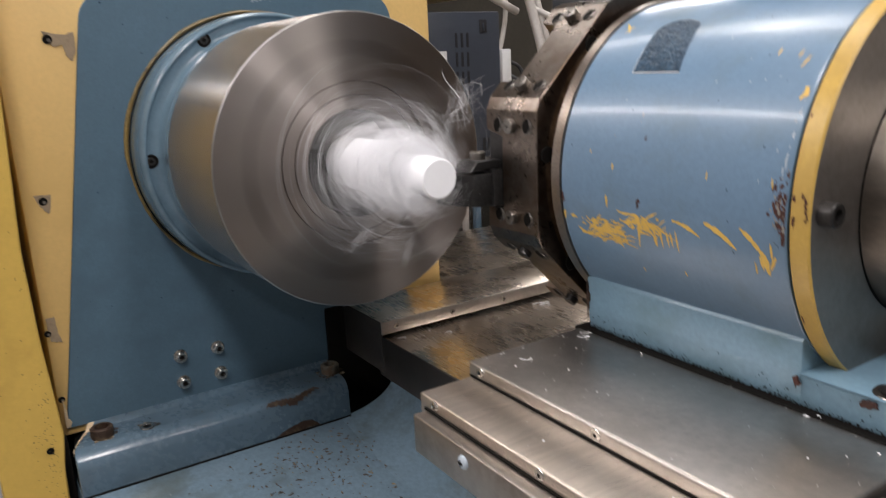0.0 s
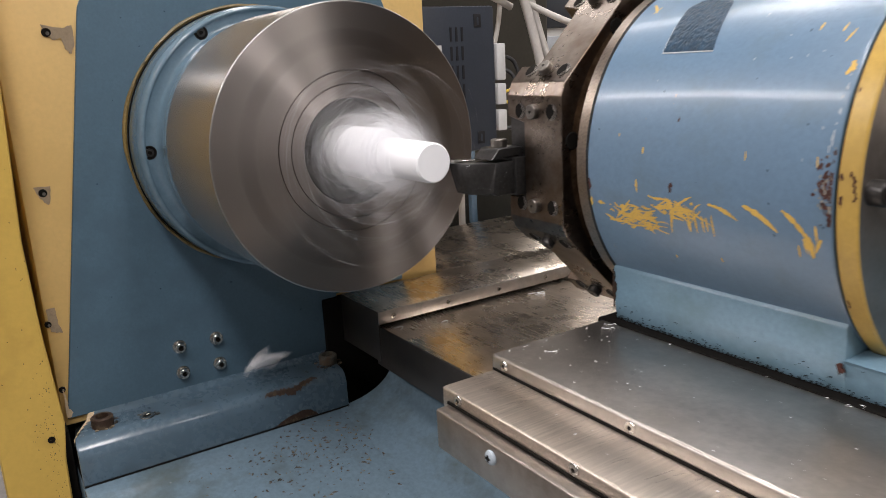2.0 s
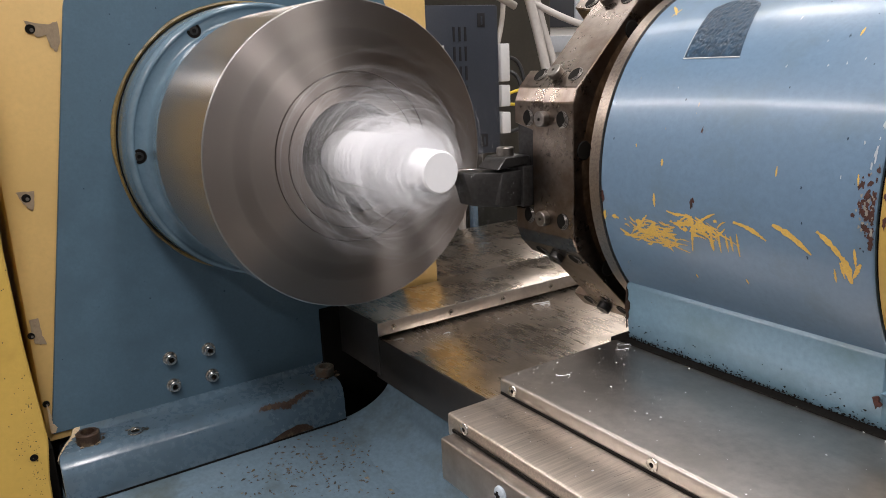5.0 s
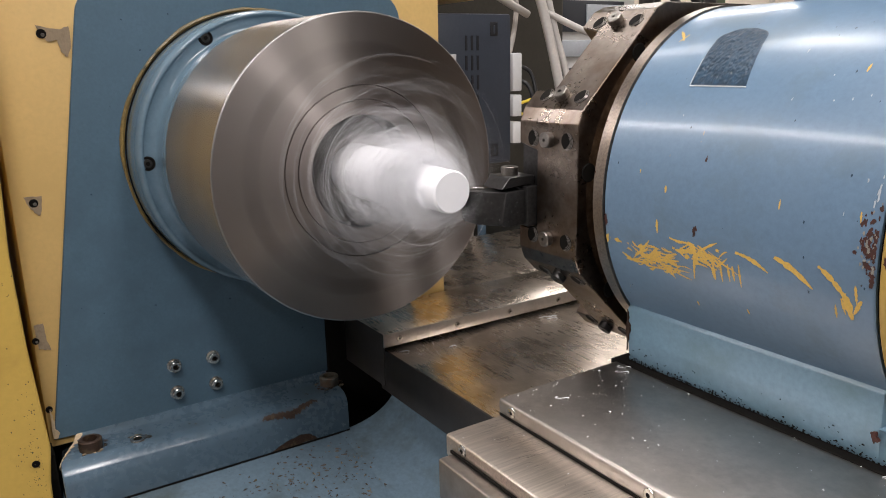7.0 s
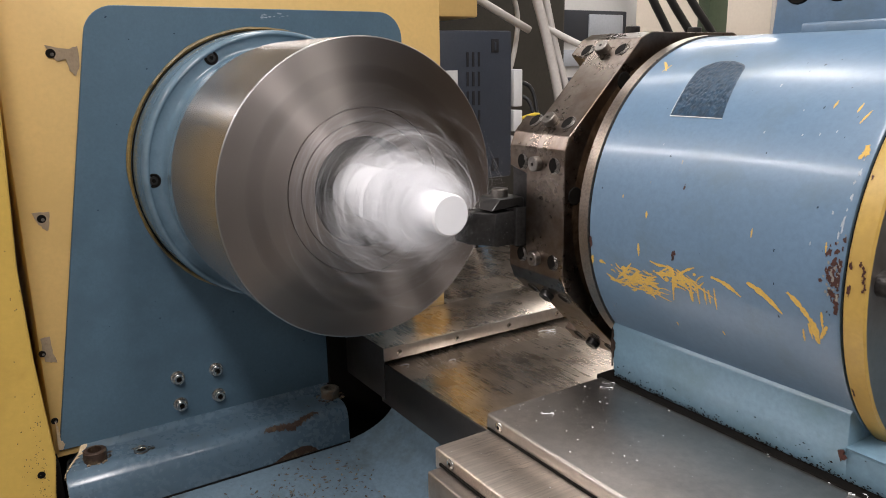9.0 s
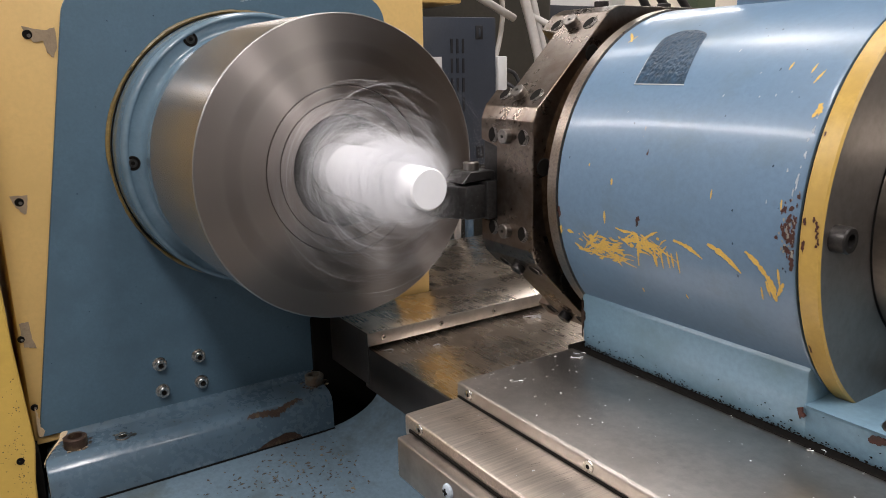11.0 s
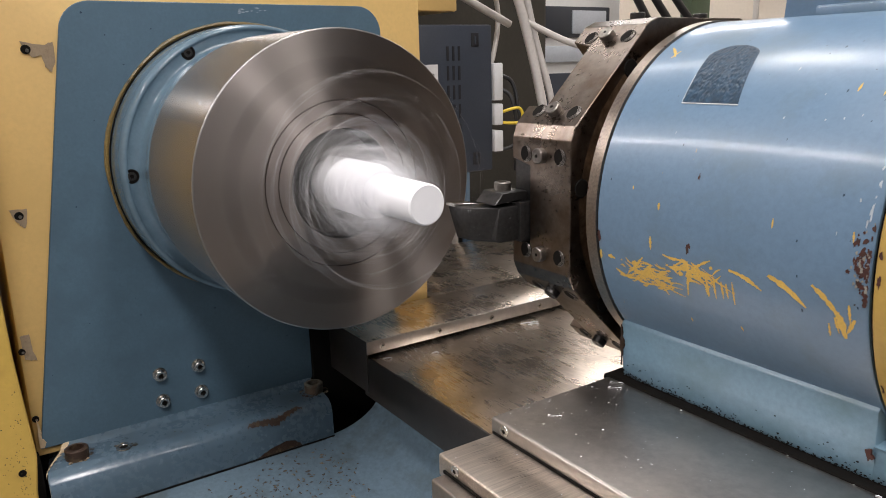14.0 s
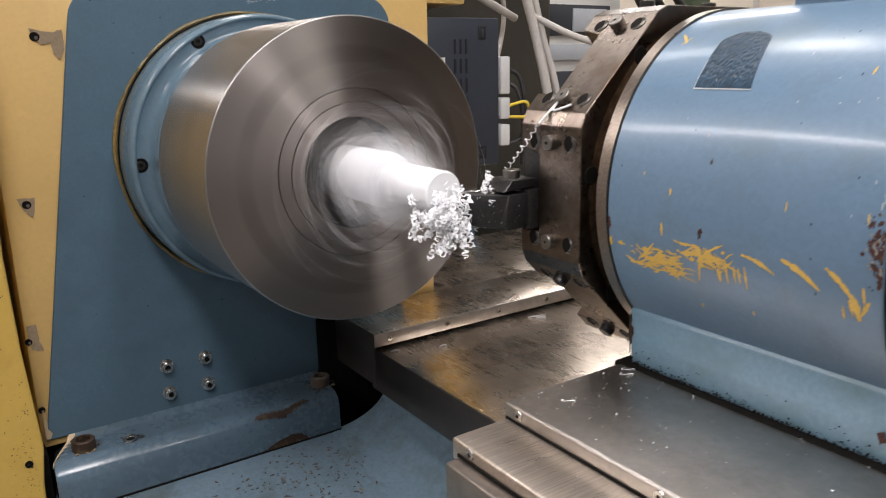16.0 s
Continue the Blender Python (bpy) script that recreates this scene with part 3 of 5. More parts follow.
def bed():
    ob = thing("lathe_bed", "blue painted cast lathe bed strewn with dark chips", "lathe bed")
    prof = [(-0.60, -0.328), (-0.185, -0.328), (-0.150, -0.333), (-0.02, -0.352), (0.10, -0.375), (0.60, -0.46), (0.60, -0.75), (-0.60, -0.75)]
    part("casting", prism([(x, z) for x, z in prof if x > -0.3] + [(-0.186, -0.75)], -0.2435, 0.115, "y", 0.004, 3), M_bed, ob)
    part("headstock_seat", box(-0.60, -0.187, -0.2435, 0.0570, -0.75, -0.3285, 0.002), M_bed, ob)
    # black boxes paint the deep shade between headstock, bed and rail
    part("pit_wall", box(-0.60, -0.236, 0.0580, 0.24, -0.75, -0.2080, 0.002), M_black, ob, "black wall standing in for the shade in the gap")
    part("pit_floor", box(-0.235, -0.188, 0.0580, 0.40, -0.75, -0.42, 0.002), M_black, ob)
    # rail wall rising out of the bed in a wide cove
    rail, rows = bmesh.new(), []
    for x in [-0.1835 + 0.012 * k for k in range(10)] + [-0.05 + 0.05 * k for k in range(20)]:
        low = float(np.interp(x, [-0.185, -0.150, -0.02, 0.10, 0.60, 0.95], [-0.328, -0.333, -0.352, -0.375, -0.46, -0.52])) + 0.0008
        run = [(0.030, low - 0.02), (0.040, low - 0.0012)] + [(0.046 + 0.074 * math.sin(radians(a)), low - 0.0004 + 0.040 * (1 - math.cos(radians(a)))) for a in range(0, 91, 6)]
        run += [(0.132 - 0.012 * math.cos(radians(a)), -0.277 + 0.010 * math.sin(radians(a))) for a in range(0, 91, 15)] + [(0.60, -0.267)]
        rows.append([rail.verts.new((x, y, z)) for y, z in run])
    for p, q in zip(rows, rows[1:]):
        for k in range(len(p) - 1):
            rail.faces.new((p[k], p[k + 1], q[k + 1], q[k]))
    foot = [rail.verts.new((-0.1835, 0.60, -0.75)), rail.verts.new((-0.1835, 0.030, -0.75))]
    rail.faces.new(rows[0] + foot)
    part("rail", rail, M_bed, ob, angle=40)
    part("grime_line", rod([(-0.184, 0.1205, -0.268), (-0.1838, 0.1195, -0.295), (-0.1838, 0.112, -0.316), (-0.1828, 0.098, -0.326), (-0.178, 0.088, -0.3285)], 0.0014, 6), M_grime, ob, "yellow-green oily grime")
    # black block painted as the shade behind the tray
    part("rear_shade_block", box(-0.62, -0.475, 0.2350, 0.615, -0.75, -0.36, 0.002), M_black, ob, "black block standing in for the shade behind the tray")
    part("rear_base", box(-0.47, 0.28, 0.62, 1.38, FLOOR, -0.2095, 0.01), M_bed, ob)
    part("plinth", box(-0.60, 0.9, -0.24, 0.6, FLOOR, -0.752, 0.01), M_bed, ob)
    # dark metal crumbs
    rnd = random.Random(11)
    bm = bmesh.new()
    for i in range(420):
        x, y = rnd.gauss(-0.11, 0.045), rnd.gauss(-0.02, 0.055)
        if x < -0.172 or x > 0.1 or y > 0.08:
            continue
        z = np.interp(x, [-0.185, -0.150, -0.02, 0.10], [-0.328, -0.333, -0.352, -0.375])
        if y > 0.056:
            continue
        a, s = rnd.uniform(0, 6.28), rnd.choice((0.0010, 0.0016, 0.0020, 0.0026, 0.0034))
        c, n = math.cos(a) * s, math.sin(a) * s
        tip = bm.verts.new((x, y, z + s * 0.45))
        vs = [bm.verts.new((x + p * c - q * n * 0.4, y + p * n + q * c * 0.4, z)) for p, q in ((1, 0), (0, 1), (-1, 0), (0, -1))]
        for k in range(4):
            bm.faces.new((vs[k], vs[(k + 1) % 4], tip))
    for i in range(130):
        x, y, z = (rnd.uniform(-0.231, -0.200), rnd.uniform(-0.24, 0.05), -0.2812) if i < 70 else (rnd.gauss(-0.212, 0.012), rnd.gauss(0.045, 0.014), -0.2812)
        if x > -0.199 or x < -0.2315 or y > 0.054:
            continue
        s, a = rnd.uniform(0.0004, 0.0012), rnd.uniform(0, 6.28)
        tip = bm.verts.new((x, y, z + s * 0.7))
        vs = [bm.verts.new((x + s * math.cos(a + q), y + s * 1.4 * math.sin(a + q), z)) for q in (0, 1.4, 2.9, 4.5)]
        for k in range(4):
            bm.faces.new((vs[k], vs[(k + 1) % 4], tip))
    tagged(part("metal_crumbs", bm, M_crumb), "small dark metal crumbs on the bed", "metal crumbs", kind="stuff")
    return ob


def side_door():
    ob = thing("guard_door", "dark yellow painted sheet guard door with grime", "machine guard")
    prof = [(-0.250, 0.22), (-0.250, 0.075), (-0.2565, -0.072), (-0.2545, -0.16), (-0.2485, -0.262), (-0.2530, -0.30), (-0.2550, -0.40), (-0.31, -0.40), (-0.31, 0.22)]
    part("panel", prism(prof, -0.212, -0.198, "x", 0.0015, 1), M_door, ob)
    gr = random.Random(52)
    speck = bmesh.new()
    for k in range(150):
        y, z = -0.2570 - abs(gr.gauss(0, 0.009)), gr.gauss(-0.27, 0.045) if k < 125 else gr.uniform(-0.38, 0.15)
        q = gr.uniform(0.0002, 0.0007)
        speck.faces.new([speck.verts.new((-0.1977, y + q * gr.uniform(0.5, 1.2) * math.cos(a), z + q * gr.uniform(0.6, 1.6) * math.sin(a))) for a in (0, 1, 2, 3, 4, 5)])
    part("grime_specks", speck, M_grime, ob, "dark olive grime specks")["kind"] = "stuff"
    part("edge_return", box(-0.60, -0.2125, -0.30, -0.262, -0.62, 0.22, 0.001), M_door, ob)
    # added black sheet: the shade seen between door and foot
    part("gap_shade_wall", box(-0.60, -0.216, -0.2615, -0.2450, -0.75, -0.279, 0.001), M_black, ob, "added black wall standing in for shade behind the door")
    for z in (-0.275, 0.02):
        part("screw_hole", moved(lathe([(0, 0.0), (0.0006, 0.0035), (0.001, 0.0036), (0.001, 0.002)], 16), pose(-0.198, -0.263, z)), M_black, ob)
    return ob


headstock_foot(headstock())
bed()
side_door()


# ---- chuck and work ----
def chuck():
    ob = thing("lathe_chuck", "spinning ground steel lathe chuck with a grooved face", "lathe chuck")
    part("body", lathe([(-0.139, 0.04), (-0.139, 0.1255), (-0.136, 0.128), (-0.0014, 0.128)], 160), M_side, ob, "ground steel chuck rim")
    part("rim_edge", lathe([(-0.0014, 0.128), (-0.0006, 0.1278), (-0.0002, 0.1274), (0.0, 0.1268)], 160), M_jaw, ob, "bevelled steel edge")
    prof = [(0.0, 0.1268), (0.0, 0.0712), (-0.0014, 0.0709), (-0.0014, 0.0702), (0.0, 0.0699), (0.0, 0.0597), (-0.0014, 0.0594), (-0.0014, 0.0588), (0.0, 0.0585), (0.0, 0.0480), (-0.001, 0.0470)]
    part("face", lathe(prof, 160), M_face, ob, "finely turned steel face with grooves")
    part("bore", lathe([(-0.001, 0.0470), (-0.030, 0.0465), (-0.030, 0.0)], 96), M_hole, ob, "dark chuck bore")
    for k in range(6):
        t = radians(60 * k + 50)
        part("screw_hole", moved(lathe([(0.0003, 0.0), (0.0003, 0.0070), (0.0, 0.0078)], 20), pose(0, 0.098 * math.cos(t), 0.098 * math.sin(t))), M_black, ob)
    for k in range(3):
        m = Matrix.Rotation(radians(120 * k + 20), 4, "X")
        prof = [(0.0225, -0.028), (0.0225, 0.010), (0.031, 0.010), (0.031, -0.004), (0.0455, -0.004), (0.0455, -0.028)]
        bm = prism([(x, r) for r, x in prof], -0.011, 0.011, "y", 0.0012, 1)
        part("jaw", moved(bm, m), M_jaw, ob, "short steel jaw set back in the bore")
    return ob


def workpiece():
    ob = thing("plastic_workpiece", "white plastic bar being turned, with a stepped end", "workpiece")
    part("bar", lathe([(-0.02, 0.0), (-0.02, 0.0222), (0.0500, 0.0222), (0.0560, 0.0212), (0.0615, 0.0185), (0.0640, 0.0150)], 96), M_white, ob)
    part("turned_end", lathe([(0.0610, 0.0165), (0.0640, 0.0159), (0.1285, 0.0152), (0.1300, 0.0140), (0.1302, 0.0)], 96), M_white, ob, "smooth freshly turned end")
    return ob


def strand(bm, pts, w):
    """A thin three-sided shaving along points."""
    prev = None
    n = len(pts)
    for i, p in enumerate(pts):
        d = (pts[min(i + 1, n - 1)] - pts[max(i - 1, 0)]).normalized()
        u = d.orthogonal().normalized()
        v = d.cross(u)
        ww = w * (0.35 + 0.65 * math.sin(math.pi * (i + 0.5) / n))
        ring = [bm.verts.new(p + u * ww), bm.verts.new(p - u * ww * 0.6 + v * ww * 0.35), bm.verts.new(p - u * ww * 0.3 - v * ww * 0.5)]
        if prev:
            for k in range(3):
                bm.faces.new((prev[k], prev[(k + 1) % 3], ring[(k + 1) % 3], ring[k]))
        prev = ring


def nest(seed, count, r0, r1, x0, x1, w, arc=(40, 150), loose=0.3):
    """Shavings wound about the spindle axis."""
    rnd = random.Random(seed)
    bm = bmesh.new()
    for i in range(count):
        f = rnd.random() ** 2.4
        r, x = r0 + (r1 - r0) * f, x0 + (x1 - x0) * rnd.betavariate(2.2, 1.6)
        a, da = rnd.uniform(0, 360), rnd.uniform(*arc)
        grow, drift = rnd.uniform(-0.2, loose), rnd.uniform(-0.030, 0.030)
        ph, wob = rnd.uniform(0, 6), rnd.uniform(0.0008, 0.0030)
        pts = []
        for k in range(15):
            s = k / 14
            rr = max(0.0160, r * (1 + grow * s) + wob * math.sin(ph + 9 * s))
            t = radians(a + da * s)
            pts.append(Vector((x + drift * s + wob * math.cos(ph + 7 * s), rr * math.cos(t), rr * math.sin(t))))
        strand(bm, pts, w * rnd.uniform(0.5, 1.3))
    return bm


def curl(seed, pts, radius, turns, w):
    """A coiled shaving along a run of points."""
    rnd = random.Random(seed)
    run = [Vector(p) for p in pts]
    bm = bmesh.new()
    out = []
    total = int(turns * 12)
    for k in range(total + 1):
        s = k / total * (len(run) - 1)
        i = min(int(s), len(run) - 2)
        p = run[i].lerp(run[i + 1], s - i)
        d = (run[i + 1] - run[i]).normalized()
        u = d.orthogonal().normalized()
        v = d.cross(u)
        a = math.tau * turns * k / total
        rr = radius * (0.75 + 0.5 * rnd.random() * 0.4 + 0.25 * math.sin(k * 0.13))
        out.append(p + rr * (math.cos(a) * u + math.sin(a) * v))
    strand(bm, out, w)
    return bm


CHUCK = chuck()
WORK = workpiece()
NEST = tagged(part("swarf_ring", merge(nest(1, 360, 0.0220, 0.039, 0.016, 0.074, 0.00032, (8, 60), 0.3), nest(4, 300, 0.0175, 0.031, 0.050, 0.088, 0.00034, (8, 60), 0.3), nest(8, 120, 0.030, 0.060, 0.004, 0.050, 0.00013, (50, 160), 0.2)), M_swarf), "thin white plastic shavings whirling round the bar", "plastic shavings", kind="stuff")
CLOUD = tagged(part("swarf_cloud", merge(nest(2, 170, 0.022, 0.058, 0.0, 0.105, 0.00032, (10, 70), 0.5), nest(6, 40, 0.026, 0.062, 0.01, 0.105, 0.00035, (60, 170), 0.5), nest(5, 820, 0.0165, 0.031, 0.052, 0.112, 0.00046, (8, 60), 0.35)), M_swarf), "loose cloud of white plastic shavings", "plastic shavings", kind="stuff")

VEIL = tagged(part("swarf_veil", nest(21, 30, 0.050, 0.100, 0.020, 0.075, 0.00022, (40, 130), 0.35), M_swarf), "thin veil of white shavings swirling before the chuck", "plastic shavings", kind="stuff")


# ---- fixed way covers ----
def flat_screw(parent, p, n, r=0.0036):
    key = ("flat", r)
    if key not in SCREW:
        SCREW[key] = finish(moved(lathe([(0, r), (0.0006, r * 0.95), (0.0008, r * 0.36), (0.0002, r * 0.30), (0.0002, 0)], 18), Matrix.Rotation(radians(-90), 4, "Y")))
        SCREW[key].materials.append(M_bright)
        SCREW[key].materials.append(M_black)
        for face in SCREW[key].polygons:
            face.material_index = int(math.hypot(face.center.x, face.center.y) < r * 0.33)
    part("screw", SCREW[key], M_bright, parent, "", facing(p, n))


def rear_cover():
    ob = thing("way_cover", "fixed steel way cover beside the headstock", "way cover")
    part("top", box(-0.236, -0.1385, 0.0835, 0.75, -0.2075, -0.2045, 0.001), M_oily, ob)
    part("rear_top", box(-0.470, -0.2365, 0.2360, 1.6, -0.2085, -0.2055, 0.001), M_oily, ob, "oily sheet tray behind the headstock")
    part("far_top", box(-0.2360, 0.30, 0.752, 1.6, -0.2085, -0.2055, 0.001), M_oily, ob)
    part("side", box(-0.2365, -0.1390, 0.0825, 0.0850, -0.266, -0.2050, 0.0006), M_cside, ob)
    part("front_lip", box(-0.1388, -0.1365, 0.0825, 0.75, -0.2195, -0.2040, 0.0008), M_cover, ob, "bright folded steel lip")
    for k in range(8):
        flat_screw(ob, (-0.1365, 0.1020 + 0.0782 * k, -0.2120), (1, 0, 0), 0.0034)
    return ob


def middle_cover():
    ob = thing("telescopic_cover", "oily brown-tinged sliding steel way cover", "way cover")
    part("top", box(-0.150, 0.42, 0.0855, 0.75, -0.2255, -0.2225, 0.001), M_oily, ob)
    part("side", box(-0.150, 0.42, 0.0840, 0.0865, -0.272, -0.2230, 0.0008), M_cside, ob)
    return ob


rear_cover()
middle_cover()


# ---- carriage covers ----
def carriage_covers():
    ob = thing("carriage_cover", "stepped brushed steel carriage covers with white crumbs", "way cover")
    part("upper_plate", box(0.1860, 0.4325, -0.0190, 0.0860, -0.1345, -0.1190, 0.0022, 3), M_cover, ob, "wide dull brushed steel plate")
    part("middle_plate", box(0.1890, 0.4365, -0.0612, -0.0192, -0.1440, -0.1292, 0.0018, 3), M_coverx, ob, "narrow bright brushed steel step")
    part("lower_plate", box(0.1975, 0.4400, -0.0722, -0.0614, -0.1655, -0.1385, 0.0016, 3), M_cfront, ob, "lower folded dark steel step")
    # thin black strips paint the shadow lines where the steps meet; no real opening
    part("step_shade_strip", box(0.1885, 0.4340, -0.0198, -0.0188, -0.1296, -0.1280, 0.0), M_black, ob)
    part("step_shade_strip", box(0.1960, 0.4380, -0.0624, -0.0608, -0.1390, -0.1371, 0.0), M_black, ob)
    wr = random.Random(61)
    bm = bmesh.new()
    for k in range(100):
        x = 0.192 + (0.05 * wr.random() if k < 50 else 0.24 * wr.random())
        y, ln, w = wr.uniform(-0.048, -0.026), wr.uniform(0.003, 0.013), wr.uniform(0.00012, 0.00035)
        y1 = min(-0.0215, y + ln)
        bm.faces.new([bm.verts.new(p) for p in ((x - w, y, -0.12895), (x + w * 0.6, y + 0.001, -0.12895), (x + w + 0.0012, y1, -0.12895), (x + 0.0012, y1, -0.12895))])
    part("wear_marks", bm, M_cfront, ob, "dark rubbed streaks across the step")["kind"] = "stuff"
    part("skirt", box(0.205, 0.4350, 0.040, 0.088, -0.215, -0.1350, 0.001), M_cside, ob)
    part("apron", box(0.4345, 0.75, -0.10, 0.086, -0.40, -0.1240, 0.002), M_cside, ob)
    for x in (0.1999, 0.3101, 0.4203):
        flat_screw(ob, (x, -0.0190, -0.1240), (0, -1, 0), 0.0037)
    for x in (0.2072, 0.3114, 0.4156):
        flat_screw(ob, (x, -0.0612, -0.1332), (0, -1, 0), 0.0037)
    pan = part("pan_screw", moved(lathe([(0, 0.0046), (0.0014, 0.0042), (0.0024, 0.0028), (0.0026, 0.0016), (0.0016, 0.0012), (0.0016, 0.0)], 20), Matrix.Translation((0.2551, -0.0722, -0.1472)) @ Matrix.Rotation(radians(-90), 4, "Z")), M_scuff, ob, "pale crosshead pan screw")
    for w, h in ((0.0022, 0.0007), (0.0007, 0.0022)):
        part("cross_slot", box(0.2551 - w, 0.2551 + w, -0.0750, -0.0744, -0.1472 - h, -0.1472 + h), M_black, pan)
    part("seal_strip", box(0.1830, 0.4600, 0.0832, 0.2900, -0.1215, -0.1178, 0.0005), M_black, ob, "black oily wiper strip")
    return ob


def crumbs():
    rnd = random.Random(21)
    bm = bmesh.new()
    for i in range(120):
        if i < 90:
            x, y, z = 0.190 + 0.24 * rnd.random() ** 1.5, rnd.uniform(-0.015, 0.082), -0.119
        elif i < 104:
            x, y, z = rnd.uniform(0.195, 0.43), rnd.uniform(-0.058, -0.024), -0.1292
        else:
            x, y, z = rnd.uniform(0.19, 0.42), rnd.uniform(0.080, 0.0845), -0.119
        s = rnd.choice((0.0003, 0.0003, 0.0004, 0.0006, 0.0009 if i % 6 == 0 else 0.0004))
        ball = [bm.verts.new((x + s * rnd.uniform(0.6, 1.4) * u, y + s * rnd.uniform(0.6, 1.4) * v, z + s * w)) for u, v, w in ((1, 0, 0.4), (0, 1, 0.5), (-1, 0, 0.4), (0, -1, 0.5), (0.2, 0.1, 1.1), (0, 0, 0))]
        for k in range(4):
            bm.faces.new((ball[k], ball[(k + 1) % 4], ball[4]))
            bm.faces.new((ball[(k + 1) % 4], ball[k], ball[5]))
    for x, y in ((0.212, 0.012), (0.205, 0.072), (0.20, 0.079), (0.376, 0.083)):
        strand(bm, [Vector((x + 0.004 * math.cos(a * 0.5), y + 0.003 * math.sin(a * 0.7), -0.1182 + 0.0008 * math.sin(a))) for a in range(9)], 0.0004)
    return tagged(part("plastic_crumbs", bm, M_swarf), "white plastic crumbs on the carriage covers", "plastic crumbs", kind="stuff")


COVERS = carriage_covers()
CRUMBS = crumbs()


def way_crumbs():
    rnd = random.Random(33)
    bm = bmesh.new()
    for i in range(80):
        near = i < 60
        x, y, z = (-0.128 + abs(rnd.gauss(0, 0.03)), rnd.uniform(0.09, 0.42), -0.2225) if near else (rnd.uniform(-0.22, -0.145), rnd.uniform(0.1, 0.5), -0.2045)
        s = rnd.choice((0.0004, 0.0006, 0.0008, 0.0012 if i % 5 == 0 else 0.0005))
        ball = [bm.verts.new((x + s * rnd.uniform(0.6, 1.5) * u, y + s * rnd.uniform(0.6, 1.5) * v, z + s * w)) for u, v, w in ((1, 0, 0.4), (0, 1, 0.5), (-1, 0, 0.4), (0, -1, 0.5), (0.2, 0.1, 1.1), (0, 0, 0))]
        for k in range(4):
            bm.faces.new((ball[k], ball[(k + 1) % 4], ball[4]))
            bm.faces.new((ball[(k + 1) % 4], ball[k], ball[5]))
    for x, y, q in ((-0.112, 0.296, 1.0), (-0.105, 0.300, 0.8), (-0.110, 0.305, 0.7), (-0.118, 0.098, 0.7), (-0.10, 0.15, 0.5)):
        strand(bm, [Vector((x + q * 0.007 * math.cos(a * 0.6), y + q * 0.006 * math.sin(a * 0.9), -0.2212 + 0.0012 * math.sin(a))) for a in range(12)], 0.0009)
    return tagged(part("plastic_crumbs", bm, M_swarf), "white plastic crumbs on the oily way cover", "plastic crumbs", kind="stuff")


way_crumbs()


# ---- tool turret ----
TY = 0.1816
APO = 0.124
HALF = 0.0455


